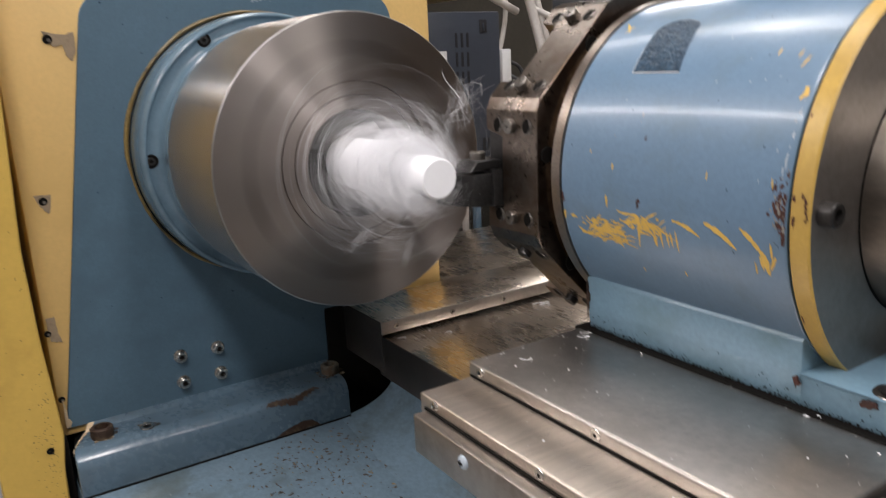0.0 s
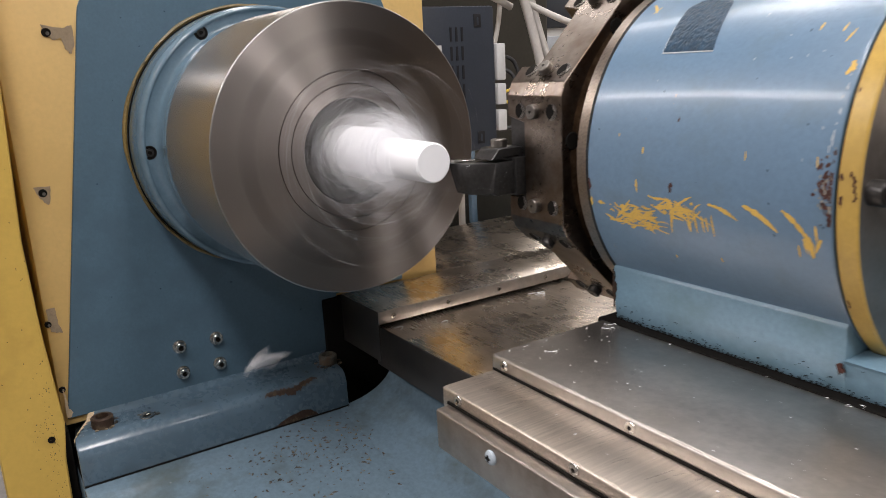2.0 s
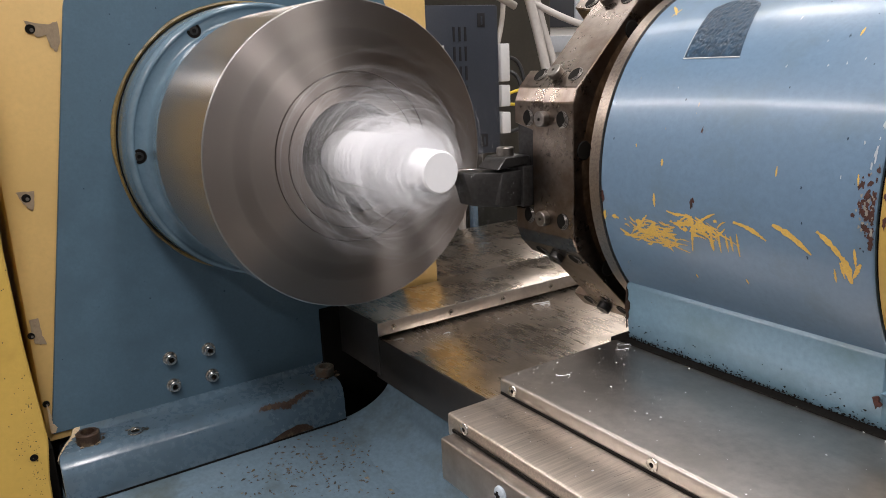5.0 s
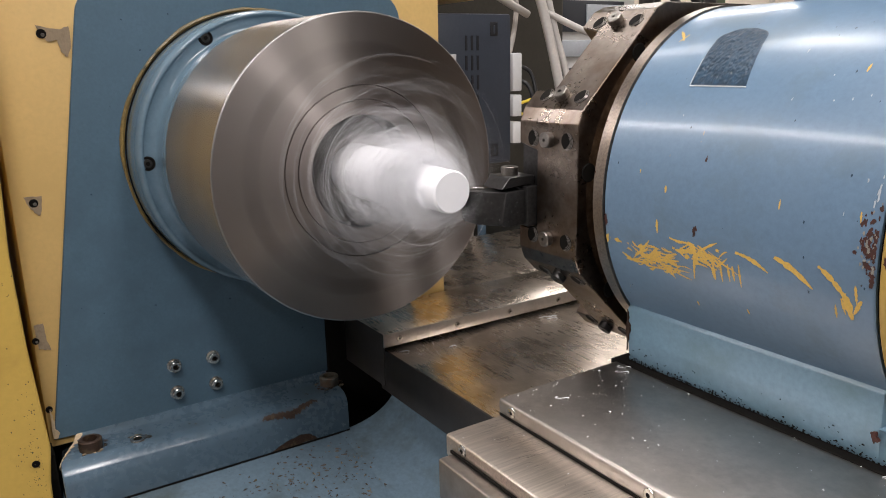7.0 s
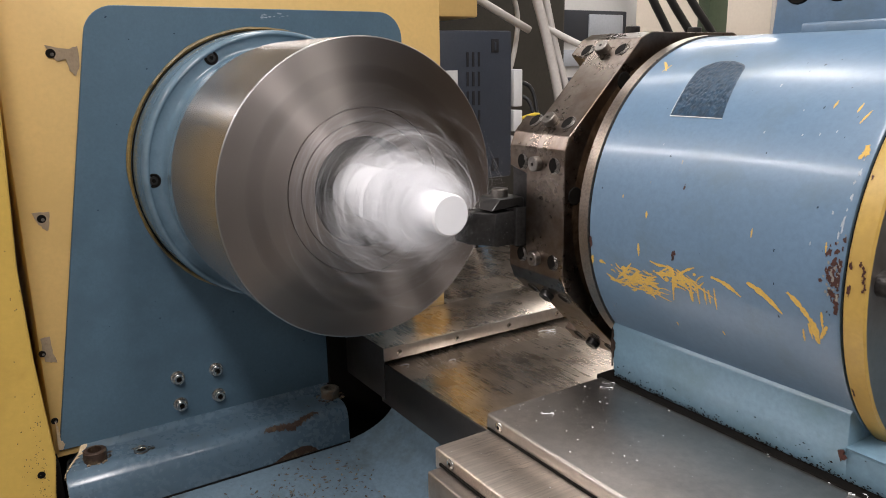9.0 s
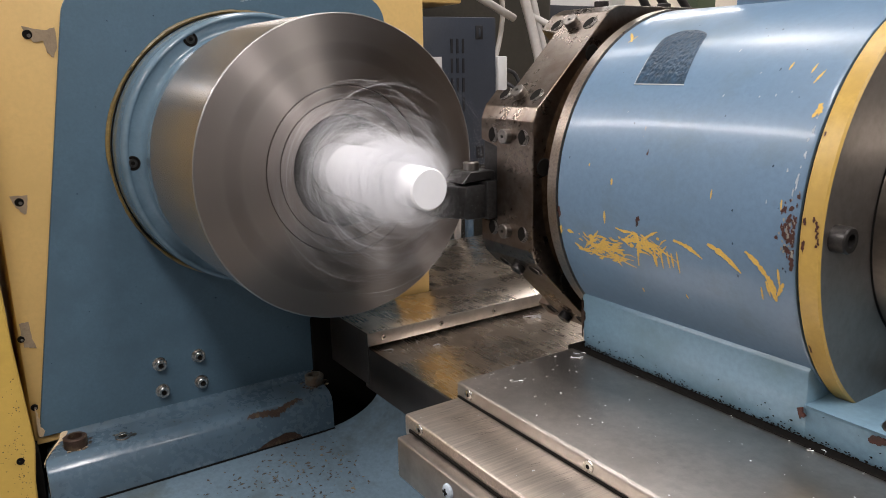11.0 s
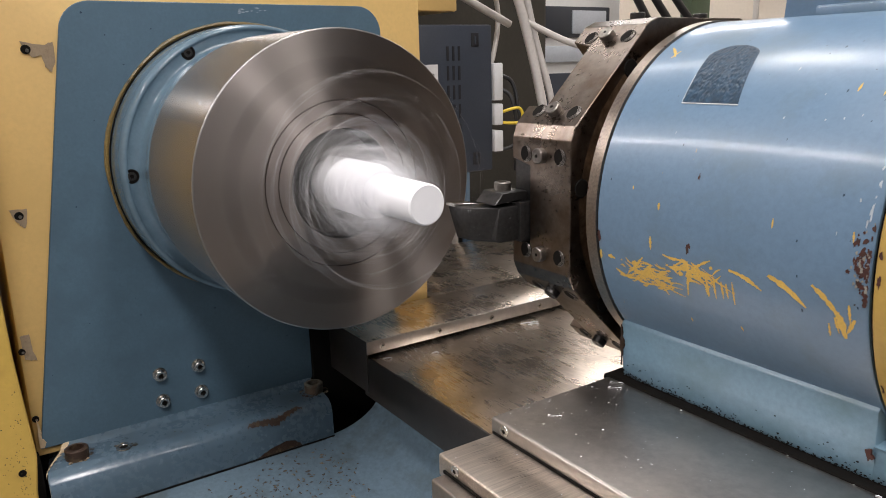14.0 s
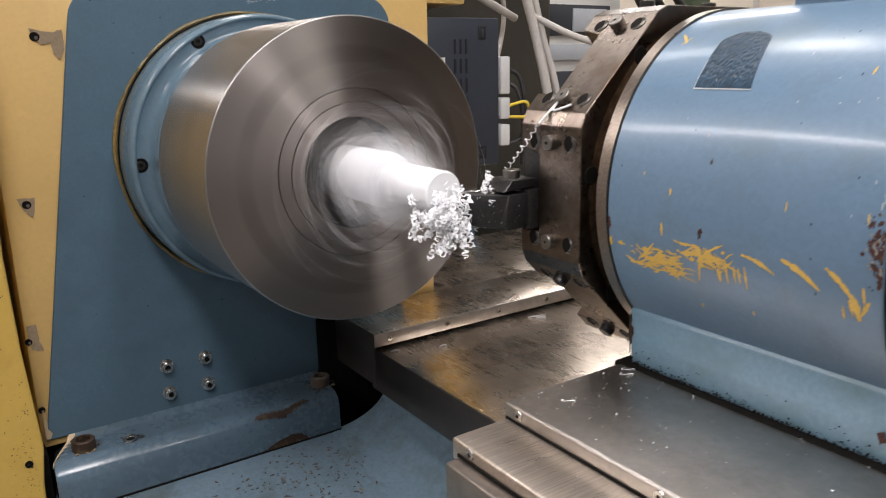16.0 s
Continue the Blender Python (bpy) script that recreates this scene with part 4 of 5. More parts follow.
def turret():
    ob = thing("tool_turret", "eight-sided oily steel tool turret on a chipped blue housing", "tool turret")

    def station(k):
        """The outward normal and the upward run of face k; face 0 looks at the operator."""
        a = radians(180 - 45 * k)
        return Vector((0, math.cos(a), math.sin(a))), Vector((0, math.sin(a), -math.cos(a)))
    c = Vector((0, TY, 0))
    bm = bmesh.new()
    xf, xs, xr = 0.1122, 0.1312, 0.1722

    def v3(x, p):
        return bm.verts.new((x, p.y, p.z))
    blocks = []
    for k in range(8):
        n, u = station(k)
        n2, u2 = station(k + 1)
        pts = [c + n * APO + u * 0.0262, c + n * APO + u * HALF, c + n2 * APO - u2 * HALF, c + n2 * APO - u2 * 0.0300]
        front = [c + n * APO + u * 0.0307, pts[1], pts[2], c + n2 * APO - u2 * 0.0300]
        inner = [c + n * 0.092 + u * 0.0262, c + n2 * 0.092 - u2 * 0.0300]
        finner = [c + n * 0.092 + u * 0.0307, inner[1]]
        blocks.append(([v3(xf, p) for p in front], [v3(xs, p) for p in pts], [v3(xr, p) for p in pts], [v3(xf, p) for p in finner], [v3(xs, p) for p in inner]))
    rear = []
    for k in range(8):
        f, s, r, fi, si = blocks[k]
        nf, ns, nr, nfi, nsi = blocks[(k + 1) % 8]
        for i in range(3):
            bm.faces.new((f[i], f[i + 1], s[i + 1], s[i]))
            bm.faces.new((s[i], s[i + 1], r[i + 1], r[i]))
        bm.faces.new((s[3], ns[0], nr[0], r[3]))
        bm.faces.new((f[0], f[1], f[2], f[3], fi[1], fi[0]))
        bm.faces.new((f[3], s[3], si[1], fi[1]))
        bm.faces.new((f[0], s[0], si[0], fi[0]))
        bm.faces.new((fi[0], fi[1], si[1], si[0]))
        bm.faces.new((s[3], ns[0], nsi[0], si[1]))
        rear += r
    bm.faces.new(rear)
    bmesh.ops.recalc_face_normals(bm, faces=bm.faces)
    sharp = [e for e in bm.edges if len(e.link_faces) == 2 and e.calc_face_angle() > 0.2]
    bmesh.ops.bevel(bm, geom=sharp, offset=0.0006, segments=1, affect="EDGES")
    part("disc", bm, M_turret, ob, "oily steel turret disc with tool slots", angle=5)
    part("rear_face", lathe([(0.1723, 0.116), (0.1726, 0.06)], 64, TY), M_rust, ob, "rust-stained turret flank")
    part("neck", lathe([(0.1715, 0.106), (0.1850, 0.106)], 96, TY), M_rust, ob)
    part("hub", lathe([(0.114, 0.0), (0.114, 0.088), (0.1312, 0.090)], 64, TY), M_turret, ob)
    # clamp screws and threaded holes on each visible face
    dark = finish(moved(lathe([(0.0002, 0.0), (0.0003, 0.0057), (-0.0005, 0.0058)], 24), Matrix.Rotation(radians(-90), 4, "Y")))
    thread = finish(moved(merge(*[lathe([(0.0004, 0.0028 + 0.0011 * q), (0.0006, 0.0033 + 0.0011 * q), (0.0004, 0.0035 + 0.0011 * q)], 14, 0, 0, 190 - 14 * q, 330 + 14 * q) for q in range(3)]), Matrix.Rotation(radians(-90), 4, "Y")))
    for k in (-2, -1, 0, 1, 2, 3):
        n, u = station(k)
        for s in (-0.0345, 0.0345):
            for x in (0.1275, 0.1620):
                m = facing((x, *(c + n * APO + u * s)[1:]), n)
                h = part("threaded_hole", dark.copy(), M_black, ob, "", m)
                part("thread", thread, M_bolt, h)
            m = facing((0.1438, *(c + n * (APO - 0.001) + u * s)[1:]), n, 15)
            screw(0.0054, 0.0060, M_bolt if k in (0, 1) else M_capscrew, ob, m, "clamp_screw", "", 0.22)
    for a in range(8):
        t = radians(173 - 45 * a)
        part("rear_hole", moved(lathe([(0.1729, 0.0), (0.1729, 0.0058), (0.1724, 0.0064)], 24), pose(0, TY + 0.1150 * math.cos(t), 0.1150 * math.sin(t))), M_black, ob)
    # slot gib above the tool
    part("gib", prism([(0.1124, 0.0303), (0.1310, 0.0259), (0.1310, -0.0005), (0.1124, -0.0005)], 0.0602, 0.085, "y", 0.0006, 1), M_tool, ob, "dark clamping wedge")
    return ob


def tool(parent=None):
    ob = thing("turning_tool", "black clamp-type turning tool with chips on it", "cutting tool")
    side = [(0.034, -0.0015), (0.090, -0.0015), (0.090, -0.0265), (0.034, -0.0265), (0.0300, -0.0240)]
    part("shank", prism(side, 0.1005, 0.1270, "x", 0.0008, 2), M_tool, ob)
    part("rear_shank", box(0.1010, 0.1300, 0.0500, 0.088, -0.0275, 0.0010, 0.0008), M_tool, ob)
    # head tapering to the cutting tip
    bm = bmesh.new()
    a = [bm.verts.new(p) for p in ((0.1005, 0.034, -0.0015), (0.1265, 0.034, -0.0015), (0.1265, 0.034, -0.0260), (0.1005, 0.034, -0.0260))]
    c = [bm.verts.new(p) for p in ((0.0885, 0.0165, -0.0022), (0.1040, 0.0168, -0.0022), (0.1105, 0.0205, -0.0255), (0.0950, 0.0195, -0.0255))]
    bm.faces.new(a)
    bm.faces.new(c[::-1])
    for k in range(4):
        bm.faces.new((a[k], a[(k + 1) % 4], c[(k + 1) % 4], c[k]))
    bmesh.ops.recalc_face_normals(bm, faces=bm.faces)
    bmesh.ops.bevel(bm, geom=bm.edges[:], offset=0.0006, segments=1, affect="EDGES")
    part("head", bm, M_tool, ob)
    part("insert", prism([(0.0875, 0.0156), (0.0970, 0.0166), (0.1060, 0.0300), (0.0950, 0.0300)], -0.0026, -0.0002, "z", 0.0003, 1), M_bright, ob, "carbide cutting insert")
    clamp = [(0.0300, 0.0004), (0.0330, 0.0035), (0.0375, 0.0085), (0.0585, 0.0085), (0.0600, 0.0070), (0.0600, -0.0040), (0.0560, -0.0040), (0.0560, 0.0022), (0.0380, 0.0012)]
    part("clamp", prism(clamp, 0.1035, 0.1262, "x", 0.0006, 1), M_tool, ob, "black chip-breaker clamp")
    screw(0.0062, 0.0060, M_bolt, ob, pose(0.1150, 0.0460, 0.0085), "clamp_screw", "", 0.5)
    rnd = random.Random(8)
    bm = bmesh.new()
    for i in range(34):
        head = i < 28
        y, z = (0.0200 + 0.0125 * rnd.random() ** 1.5, rnd.uniform(-0.025, -0.003)) if head else (rnd.uniform(0.034, 0.052), rnd.uniform(-0.024, -0.004))
        x = 0.1272 if not head else 0.1270 - (0.034 - y) * 1.02 - (z + 0.0255) * (0.034 - y) * 14
        s = rnd.uniform(0.00012, 0.00026) if i % 12 else 0.0004
        vs = [bm.verts.new((x, y + s * p, z + s * q)) for p, q in ((1, 0), (0, 1.3), (-1, 0.2), (0, -0.8))]
        tip = bm.verts.new((x + s, y, z))
        for k in range(4):
            bm.faces.new((vs[k], vs[(k + 1) % 4], tip))
    part("chip_specks", bm, M_swarf, ob, "tiny white chips stuck on")["kind"] = "stuff"
    return ob


HR = 0.1200


def on_drum(x, deg, lift=0.0003):
    """A place on the housing: deg turns up from the operator's side."""
    return Vector((x, TY - (HR + lift) * math.cos(radians(deg)), (HR + lift) * math.sin(radians(deg))))


def scratch(bm, x0, d0, x1, d1, w, bow=0.0, seed=0, lift=0.00015):
    """A tapered, ragged stroke on the housing; places in metres and degrees."""
    rnd = random.Random(seed)
    n = 17
    left, right = [], []
    for i in range(n):
        s = i / (n - 1)
        x, d = x0 + (x1 - x0) * s, d0 + (d1 - d0) * s + bow * math.sin(math.pi * s)
        ww = w * (0.25 + 0.75 * math.sin(math.pi * min(1, s * 0.9 + 0.08))) * rnd.uniform(0.55, 1.3)
        run = Vector((x1 - x0, (d1 - d0) * 0.0021)).normalized()
        side = Vector((-run.y, run.x))
        left.append(bm.verts.new(on_drum(x + side.x * ww, d + side.y * ww / 0.0021, lift)))
        right.append(bm.verts.new(on_drum(x - side.x * ww, d - side.y * ww / 0.0021, lift)))
    for i in range(n - 1):
        bm.faces.new((left[i], left[i + 1], right[i + 1], right[i]))


def spot(bm, x, d, r, seed, lift=0.00018, stretch=1.0):
    rnd = random.Random(seed)
    k = 14
    ring = []
    for i in range(k):
        a = math.tau * i / k
        rr = r * rnd.uniform(0.45, 1.25)
        ring.append(bm.verts.new(on_drum(x + rr * math.cos(a), d + stretch * rr * math.sin(a) / 0.0021, lift)))
    mid = bm.verts.new(on_drum(x, d, lift))
    for i in range(k):
        bm.faces.new((ring[i], ring[(i + 1) % k], mid))


def housing():
    ob = thing("turret_housing", "chipped light blue turret housing with yellow scratches", "machine housing")
    part("drum", lathe([(0.1930, 0.105), (0.1930, HR - 0.001), (0.1940, HR), (0.3645, HR), (0.3658, HR - 0.001), (0.3658, 0.10)], 160, TY), M_blue, ob, "light blue enamelled drum")
    part("rim", lathe([(0.1835, 0.100), (0.1835, HR + 0.0005), (0.1842, HR + 0.0012), (0.1928, HR + 0.0012), (0.1928, 0.100)], 160, TY), M_rim, ob, "bare worn steel rim")
    part("gap_ring", lathe([(0.3655, HR - 0.003), (0.3690, HR - 0.003)], 128, TY), M_black, ob)
    part("yellow_ring", lathe([(0.3680, 0.10), (0.3680, HR), (0.3688, HR + 0.0008), (0.3782, HR + 0.0008), (0.3793, HR - 0.0003)], 160, TY), M_ringy, ob, "yellow painted end ring")
    part("end_face", lathe([(0.3793, HR - 0.0003), (0.3795, HR - 0.002), (0.3795, 0.060)], 128, TY), M_dark, ob, "dark steel end face")
    part("boss", lathe([(0.3795, 0.0750), (0.3810, 0.0747), (0.4300, 0.0743), (0.4320, 0.0725), (0.4320, 0.0)], 128, TY), M_boss, ob, "round bronze-grey end boss")
    part("boss_gap", lathe([(0.3797, 0.0764), (0.3800, 0.0748)], 128, TY), M_black, ob)
    for a in (180, 90, 0):
        t = radians(a)
        p = (0.3795, TY + 0.1095 * math.cos(t), 0.1105 * math.sin(t))
        screw(0.0068, 0.008, M_capscrew, ob, facing(p, (1, 0, 0), 20), "cap_screw", "dark socket cap screw", 0.5)
    # rough recessed patch, moulded over the drum
    bm = bmesh.new()
    grid = []
    n = 64
    for j in range(n + 1):
        f = j / n
        d = 36.2 + (59.0 - 36.2) * f
        xa, xb = 0.2368 - 0.004 * f, 0.2745 - 0.0095 * f
        if f > 0.78:
            q = (f - 0.78) / 0.22
            xa, xb = xa + 0.011 * q * q, xb - 0.012 * q ** 3
        grid.append([bm.verts.new(on_drum(xa + (xb - xa) * i / n, d, 0.0002 + (0.0004 * noise.noise(Vector((i * 0.42, j * 0.42, 3))) + 0.0007 * abs(noise.noise(Vector((i * 0.16, j * 0.16, 9)))) + 0.0001) * min(1, i / 3, (n - i) / 3) * min(1, j / 3, (n - j) / 3))) for i in range(n + 1)])
    for j in range(n):
        for i in range(n):
            bm.faces.new((grid[j][i], grid[j][i + 1], grid[j + 1][i + 1], grid[j + 1][i]))
    edges = [rod([grid[0][i].co.copy() for i in range(0, n + 1, 4)], 0.00038, 5), rod([grid[j][0].co.copy() for j in range(0, n // 2, 4)], 0.00016, 5)]
    part("rough_patch", bm, M_pock, ob, "rough dark blue painted patch", angle=80)
    part("patch_rim", merge(*edges), M_label, ob, "pale scraped rim of the patch")
    # foot of the drum
    prof = [(0.0945, -0.0700), (0.0872, -0.0785), (0.0882, -0.1000), (0.0905, -0.1180), (0.30, -0.1180), (0.30, -0.0700)]
    part("foot", prism(prof, 0.1930, 0.3650, "x", 0.0012, 2), M_base, ob, "pale blue foot with chipped edge")
    prof = [(0.0860, -0.0965), (0.0880, -0.0985), (0.0905, -0.1180), (0.30, -0.1180), (0.30, -0.0965)]
    part("ledge", prism(prof, 0.3640, 0.62, "x", 0.0012, 2), M_base, ob, "pale blue mounting ledge")
    part("bolt_recess", moved(lathe([(0.0, 0.0115), (0.0008, 0.0110), (0.0008, 0.0096), (0.0003, 0.0094), (0.0003, 0)], 32), Matrix.Translation((0.4110, 0.1000, -0.0965)) @ Matrix.Rotation(radians(-90), 4, "Y")), M_bolt, ob)
    screw(0.0078, 0.0016, M_capscrew, ob, pose(0.4110, 0.1000, -0.0962), "ledge_bolt", "", 0.6)
    # block on top
    part("top_block", prism([(0.235, 0.112), (0.239, 0.165), (0.420, 0.165), (0.420, 0.112)], 0.180, 0.262, "y", 0.003, 2), M_blue, ob, "blue block with bolt holes on top")
    part("block_foot", box(0.262, 0.430, 0.172, 0.182, 0.116, 0.1255, 0.0015), M_blue, ob)
    for x in (0.2535, 0.2800):
        part("block_hole", moved(lathe([(0, 0.0), (0.0008, 0.0085), (0.001, 0.0095), (0.0, 0.0105)], 24), Matrix.Translation((x, 0.180, 0.1478)) @ Matrix.Rotation(radians(-90), 4, "Z")), M_black, ob)
    # yellow scratches
    rnd = random.Random(5)
    bm = bmesh.new()
    k = 0
    for x0, x1, d0, d1, n in ((0.2080, 0.2560, -20.0, -11.0, 62), (0.2480, 0.2880, -14.5, -7.5, 36)):
        for i in range(n):
            x, d = x0 + (x1 - x0) * rnd.betavariate(2, 2), d0 + (d1 - d0) * rnd.betavariate(2, 2)
            a, ln = rnd.uniform(-0.8, 0.8), rnd.uniform(0.002, 0.0075)
            k += 1
            scratch(bm, x - ln * math.cos(a), d - ln * math.sin(a) / 0.0021, x + ln * math.cos(a), d + ln * math.sin(a) / 0.0021, rnd.uniform(0.0003, 0.0010), rnd.uniform(-0.6, 0.6), k, 0.00010 + 0.000001 * k)
        for i in range(n // 2):
            x, d = x0 + (x1 - x0) * rnd.betavariate(2.5, 2.5), d0 + (d1 - d0) * rnd.betavariate(2.5, 2.5)
            k += 1
            spot(bm, x, d, rnd.uniform(0.0008, 0.0026), k, 0.00010 + 0.000001 * k, rnd.uniform(0.4, 0.9))
    for s in ((0.2220, -15.4, 0.2520, -14.2, 0.0016, -0.5), (0.2500, -10.8, 0.2720, -11.0, 0.0013, 0.5), (0.2912, -7.5, 0.3109, -11.0, 0.0013, 0.7), (0.3146, -6.4, 0.3356, -12.5, 0.0016, 0.8),
              (0.3383, -6.2, 0.3540, -13.8, 0.0014, 0.8), (0.3515, -11.5, 0.3552, -18.0, 0.0019, 0.3), (0.3600, -12.4, 0.3560, -16.5, 0.0011, 0.0), (0.3570, -9.0, 0.3578, -14.0, 0.0007, 0.0), (0.3500, -13.0, 0.3520, -17.0, 0.0008, 0.0), (0.3470, -15.0, 0.3474, -18.5, 0.0007, 0.0), (0.2640, -11.0, 0.2620, -18.5, 0.0009, 0.0), (0.2760, -13.5, 0.2770, -17.0, 0.0014, 0.0),
              (0.2010, -12.2, 0.2070, -12.6, 0.0014, 0.2), (0.2370, -3.0, 0.2372, -7.0, 0.0009, 0.0), (0.2420, 7.0, 0.2421, 5.0, 0.0009, 0), (0.2210, 10.6, 0.2212, 9.6, 0.0006, 0), (0.3600, 28.0, 0.3630, 31.0, 0.0012, 0.0), (0.3560, 8.0, 0.3565, 5.5, 0.0005, 0.0),
              (0.3530, 37.0, 0.3560, 41.0, 0.0006, 0), (0.3490, 40.0, 0.3500, 43.0, 0.0005, 0), (0.3360, 41.0, 0.3365, 43.5, 0.0006, 0), (0.2000, 59.0, 0.2090, 54.0, 0.0010, 0.3), (0.2090, 57.0, 0.2060, 53.5, 0.0007, 0),
              (0.2690, -40.0, 0.2700, -42.5, 0.0008, 0), (0.2600, -26.5, 0.2605, -28.0, 0.0006, 0), (0.2950, -24.0, 0.2960, -25.5, 0.0006, 0), (0.3150, 8.0, 0.3150, 5.5, 0.0005, 0)):
        k += 1
        scratch(bm, *s[:5], s[5], k, 0.00022)
    for x in (0.276, 0.281, 0.286, 0.289, 0.293):
        k += 1
        scratch(bm, x, -10 - rnd.random() * 2, x + 0.0008, -15 - rnd.random() * 3, 0.0007, 0, k)
    spot(bm, 0.3622, 30, 0.0020, 71, stretch=1.6)
    spot(bm, 0.1950, -12.2, 0.0014, 72, stretch=2.5)
    part("scratched_paint", bm, M_scr, ob, "scratches showing yellow undercoat")["kind"] = "stuff"
    rnd = random.Random(41)
    cluster = [(min(0.3645, max(0.3520, rnd.gauss(0.3625, 0.0026))), rnd.gauss(0.8, 3.6), rnd.uniform(0.0004, 0.0015), rnd.uniform(0.9, 1.9)) for _ in range(110)]
    bm = bmesh.new()
    for x, d, r, st in [(0.1945, -6.2, 0.0016, 2.6), (0.2640, -4.5, 0.0013, 2.4), (0.2652, -3.4, 0.0009, 2.0), (0.2665, 15.5, 0.0007, 3.0), (0.3555, -1.0, 0.0010, 1.5)] + cluster[::2]:
        spot(bm, x, d, r, int(x * 99999) + int(d * 10), 0.00022, st)
    for x, d, r, st in ((0.3702, -2.0, 0.0013, 2.5), (0.3700, 4.0, 0.0010, 2.2), (0.3700, 24.0, 0.0006, 3.0), (0.3702, -30.0, 0.0008, 4.0)):
        spot(bm, x, d, r, int(d * 31) + 500, 0.0011, st)
    for q in range(9):
        spot(bm, 0.3752 + 0.0003 * q + rnd.gauss(0, 0.0005), 4.6 - 0.75 * q, rnd.uniform(0.0005, 0.0010), 900 + q, 0.0011, 1.7)
    part("flaked_rust", bm, M_red, ob, "rusty red chips in the paint")["kind"] = "stuff"
    bm = bmesh.new()
    for x, d, r, st in [(0.2050, -29.0, 0.0005, 7.0), (0.2600, 22.4, 0.0008, 3.5), (0.2410, 15.5, 0.0006, 2.0), (0.2110, 30.0, 0.0005, 2.0), (0.1975, -12, 0.0008, 2.2), (0.2600, 20.0, 0.0004, 2.0)] + cluster[1::4]:
        spot(bm, x, d, r * 0.6, int(x * 88888) + int(d * 7), 0.00030, st)
    part("bare_filler", bm, M_grey, ob, "grey filler showing through chips")["kind"] = "stuff"
    bm = bmesh.new()
    for k in range(28):
        spot(bm, rnd.uniform(0.196, 0.363), rnd.uniform(-34, 62), rnd.uniform(0.0002, 0.0006), k, 0.00015, rnd.uniform(0.8, 2.2))
    part("dark_nicks", bm, M_pock, ob, "tiny dark nicks in the enamel")["kind"] = "stuff"
    bm = bmesh.new()
    for x, d, r, st in ((0.3622, 13.0, 0.0011, 5.0), (0.3612, 10.0, 0.0007, 4.0), (0.3560, 15.0, 0.0006, 2.5), (0.3360, 33.5, 0.0006, 2.0), (0.3440, 34.5, 0.0005, 2.0), (0.3270, 33.0, 0.0006, 1.4), (0.3480, 7.0, 0.0004, 3.0), (0.3210, 40.0, 0.0006, 1.5), (0.3050, 33.0, 0.0006, 2.0), (0.2420, 27.0, 0.0005, 2.0), (0.2990, 48.0, 0.0005, 4.0), (0.3630, 19.0, 0.0010, 3.0), (0.3632, 25.0, 0.0009, 3.5), (0.3622, 22.5, 0.0007, 2.0), (0.3628, 28.0, 0.0006, 2.0), (0.3624, 16.0, 0.0005, 2.0)):
        spot(bm, x, d, r * 0.8, int(x * 7777) + int(d), 0.00035, st)
    part("pale_chips", bm, M_scuff, ob, "pale scuffs at the drum's edge")["kind"] = "stuff"
    jr = random.Random(3)
    part("joint_grime", rod([(0.1945 + 0.0085 * k, 0.0937 + jr.uniform(-0.0006, 0.0004), -0.0700 + jr.uniform(-0.0006, 0.0012)) for k in range(21)], 0.0011, 6), M_grime, ob, "greenish grime along the joint")
    # ragged rust at the foot of the drum
    blob("rust_patch", [(0.3985, 0.0892, -0.104), (0.4000, 0.0886, -0.1005), (0.4035, 0.0880, -0.0990), (0.4075, 0.0880, -0.0995), (0.4080, 0.0888, -0.1025), (0.4030, 0.0892, -0.1045)], "y", M_red, ob, thick=-0.0015)
    blob("rust_patch", [(0.3615, 0.0868, -0.099), (0.3640, 0.0866, -0.0985), (0.3655, 0.0872, -0.103), (0.3625, 0.0874, -0.105)], "y", M_red, ob, thick=-0.0015)
    blob("rust_patch", [(0.1928, 0.0880, -0.080), (0.1950, 0.0872, -0.082), (0.1945, 0.0876, -0.088), (0.1965, 0.0878, -0.092), (0.1940, 0.0884, -0.102), (0.1928, 0.0890, -0.11)], "y", M_rustb, ob, thick=-0.0012)
    rnd = random.Random(77)
    bm = bmesh.new()
    for i in range(460):
        x = 0.1945 + 0.22 * rnd.random() ** 1.5
        z = -0.1172 + abs(rnd.gauss(0, 0.0016 if i > 70 else 0.006))
        y = 0.0905 + (z + 0.118) / 0.018 * -0.0023 - 0.0012
        s = rnd.uniform(0.0003, 0.0009)
        vs = [bm.verts.new((x + s * rnd.uniform(0.5, 1.4) * math.cos(a), y, z + s * 0.7 * rnd.uniform(0.5, 1.4) * math.sin(a))) for a in (0, 1, 2, 3, 4, 5)]
        bm.faces.new(vs)
    part("edge_grime", bm, M_black, ob, "dark chips along the foot")["kind"] = "stuff"
    return ob


TURRET = turret()
TOOL = tool()
HOUSING = housing()


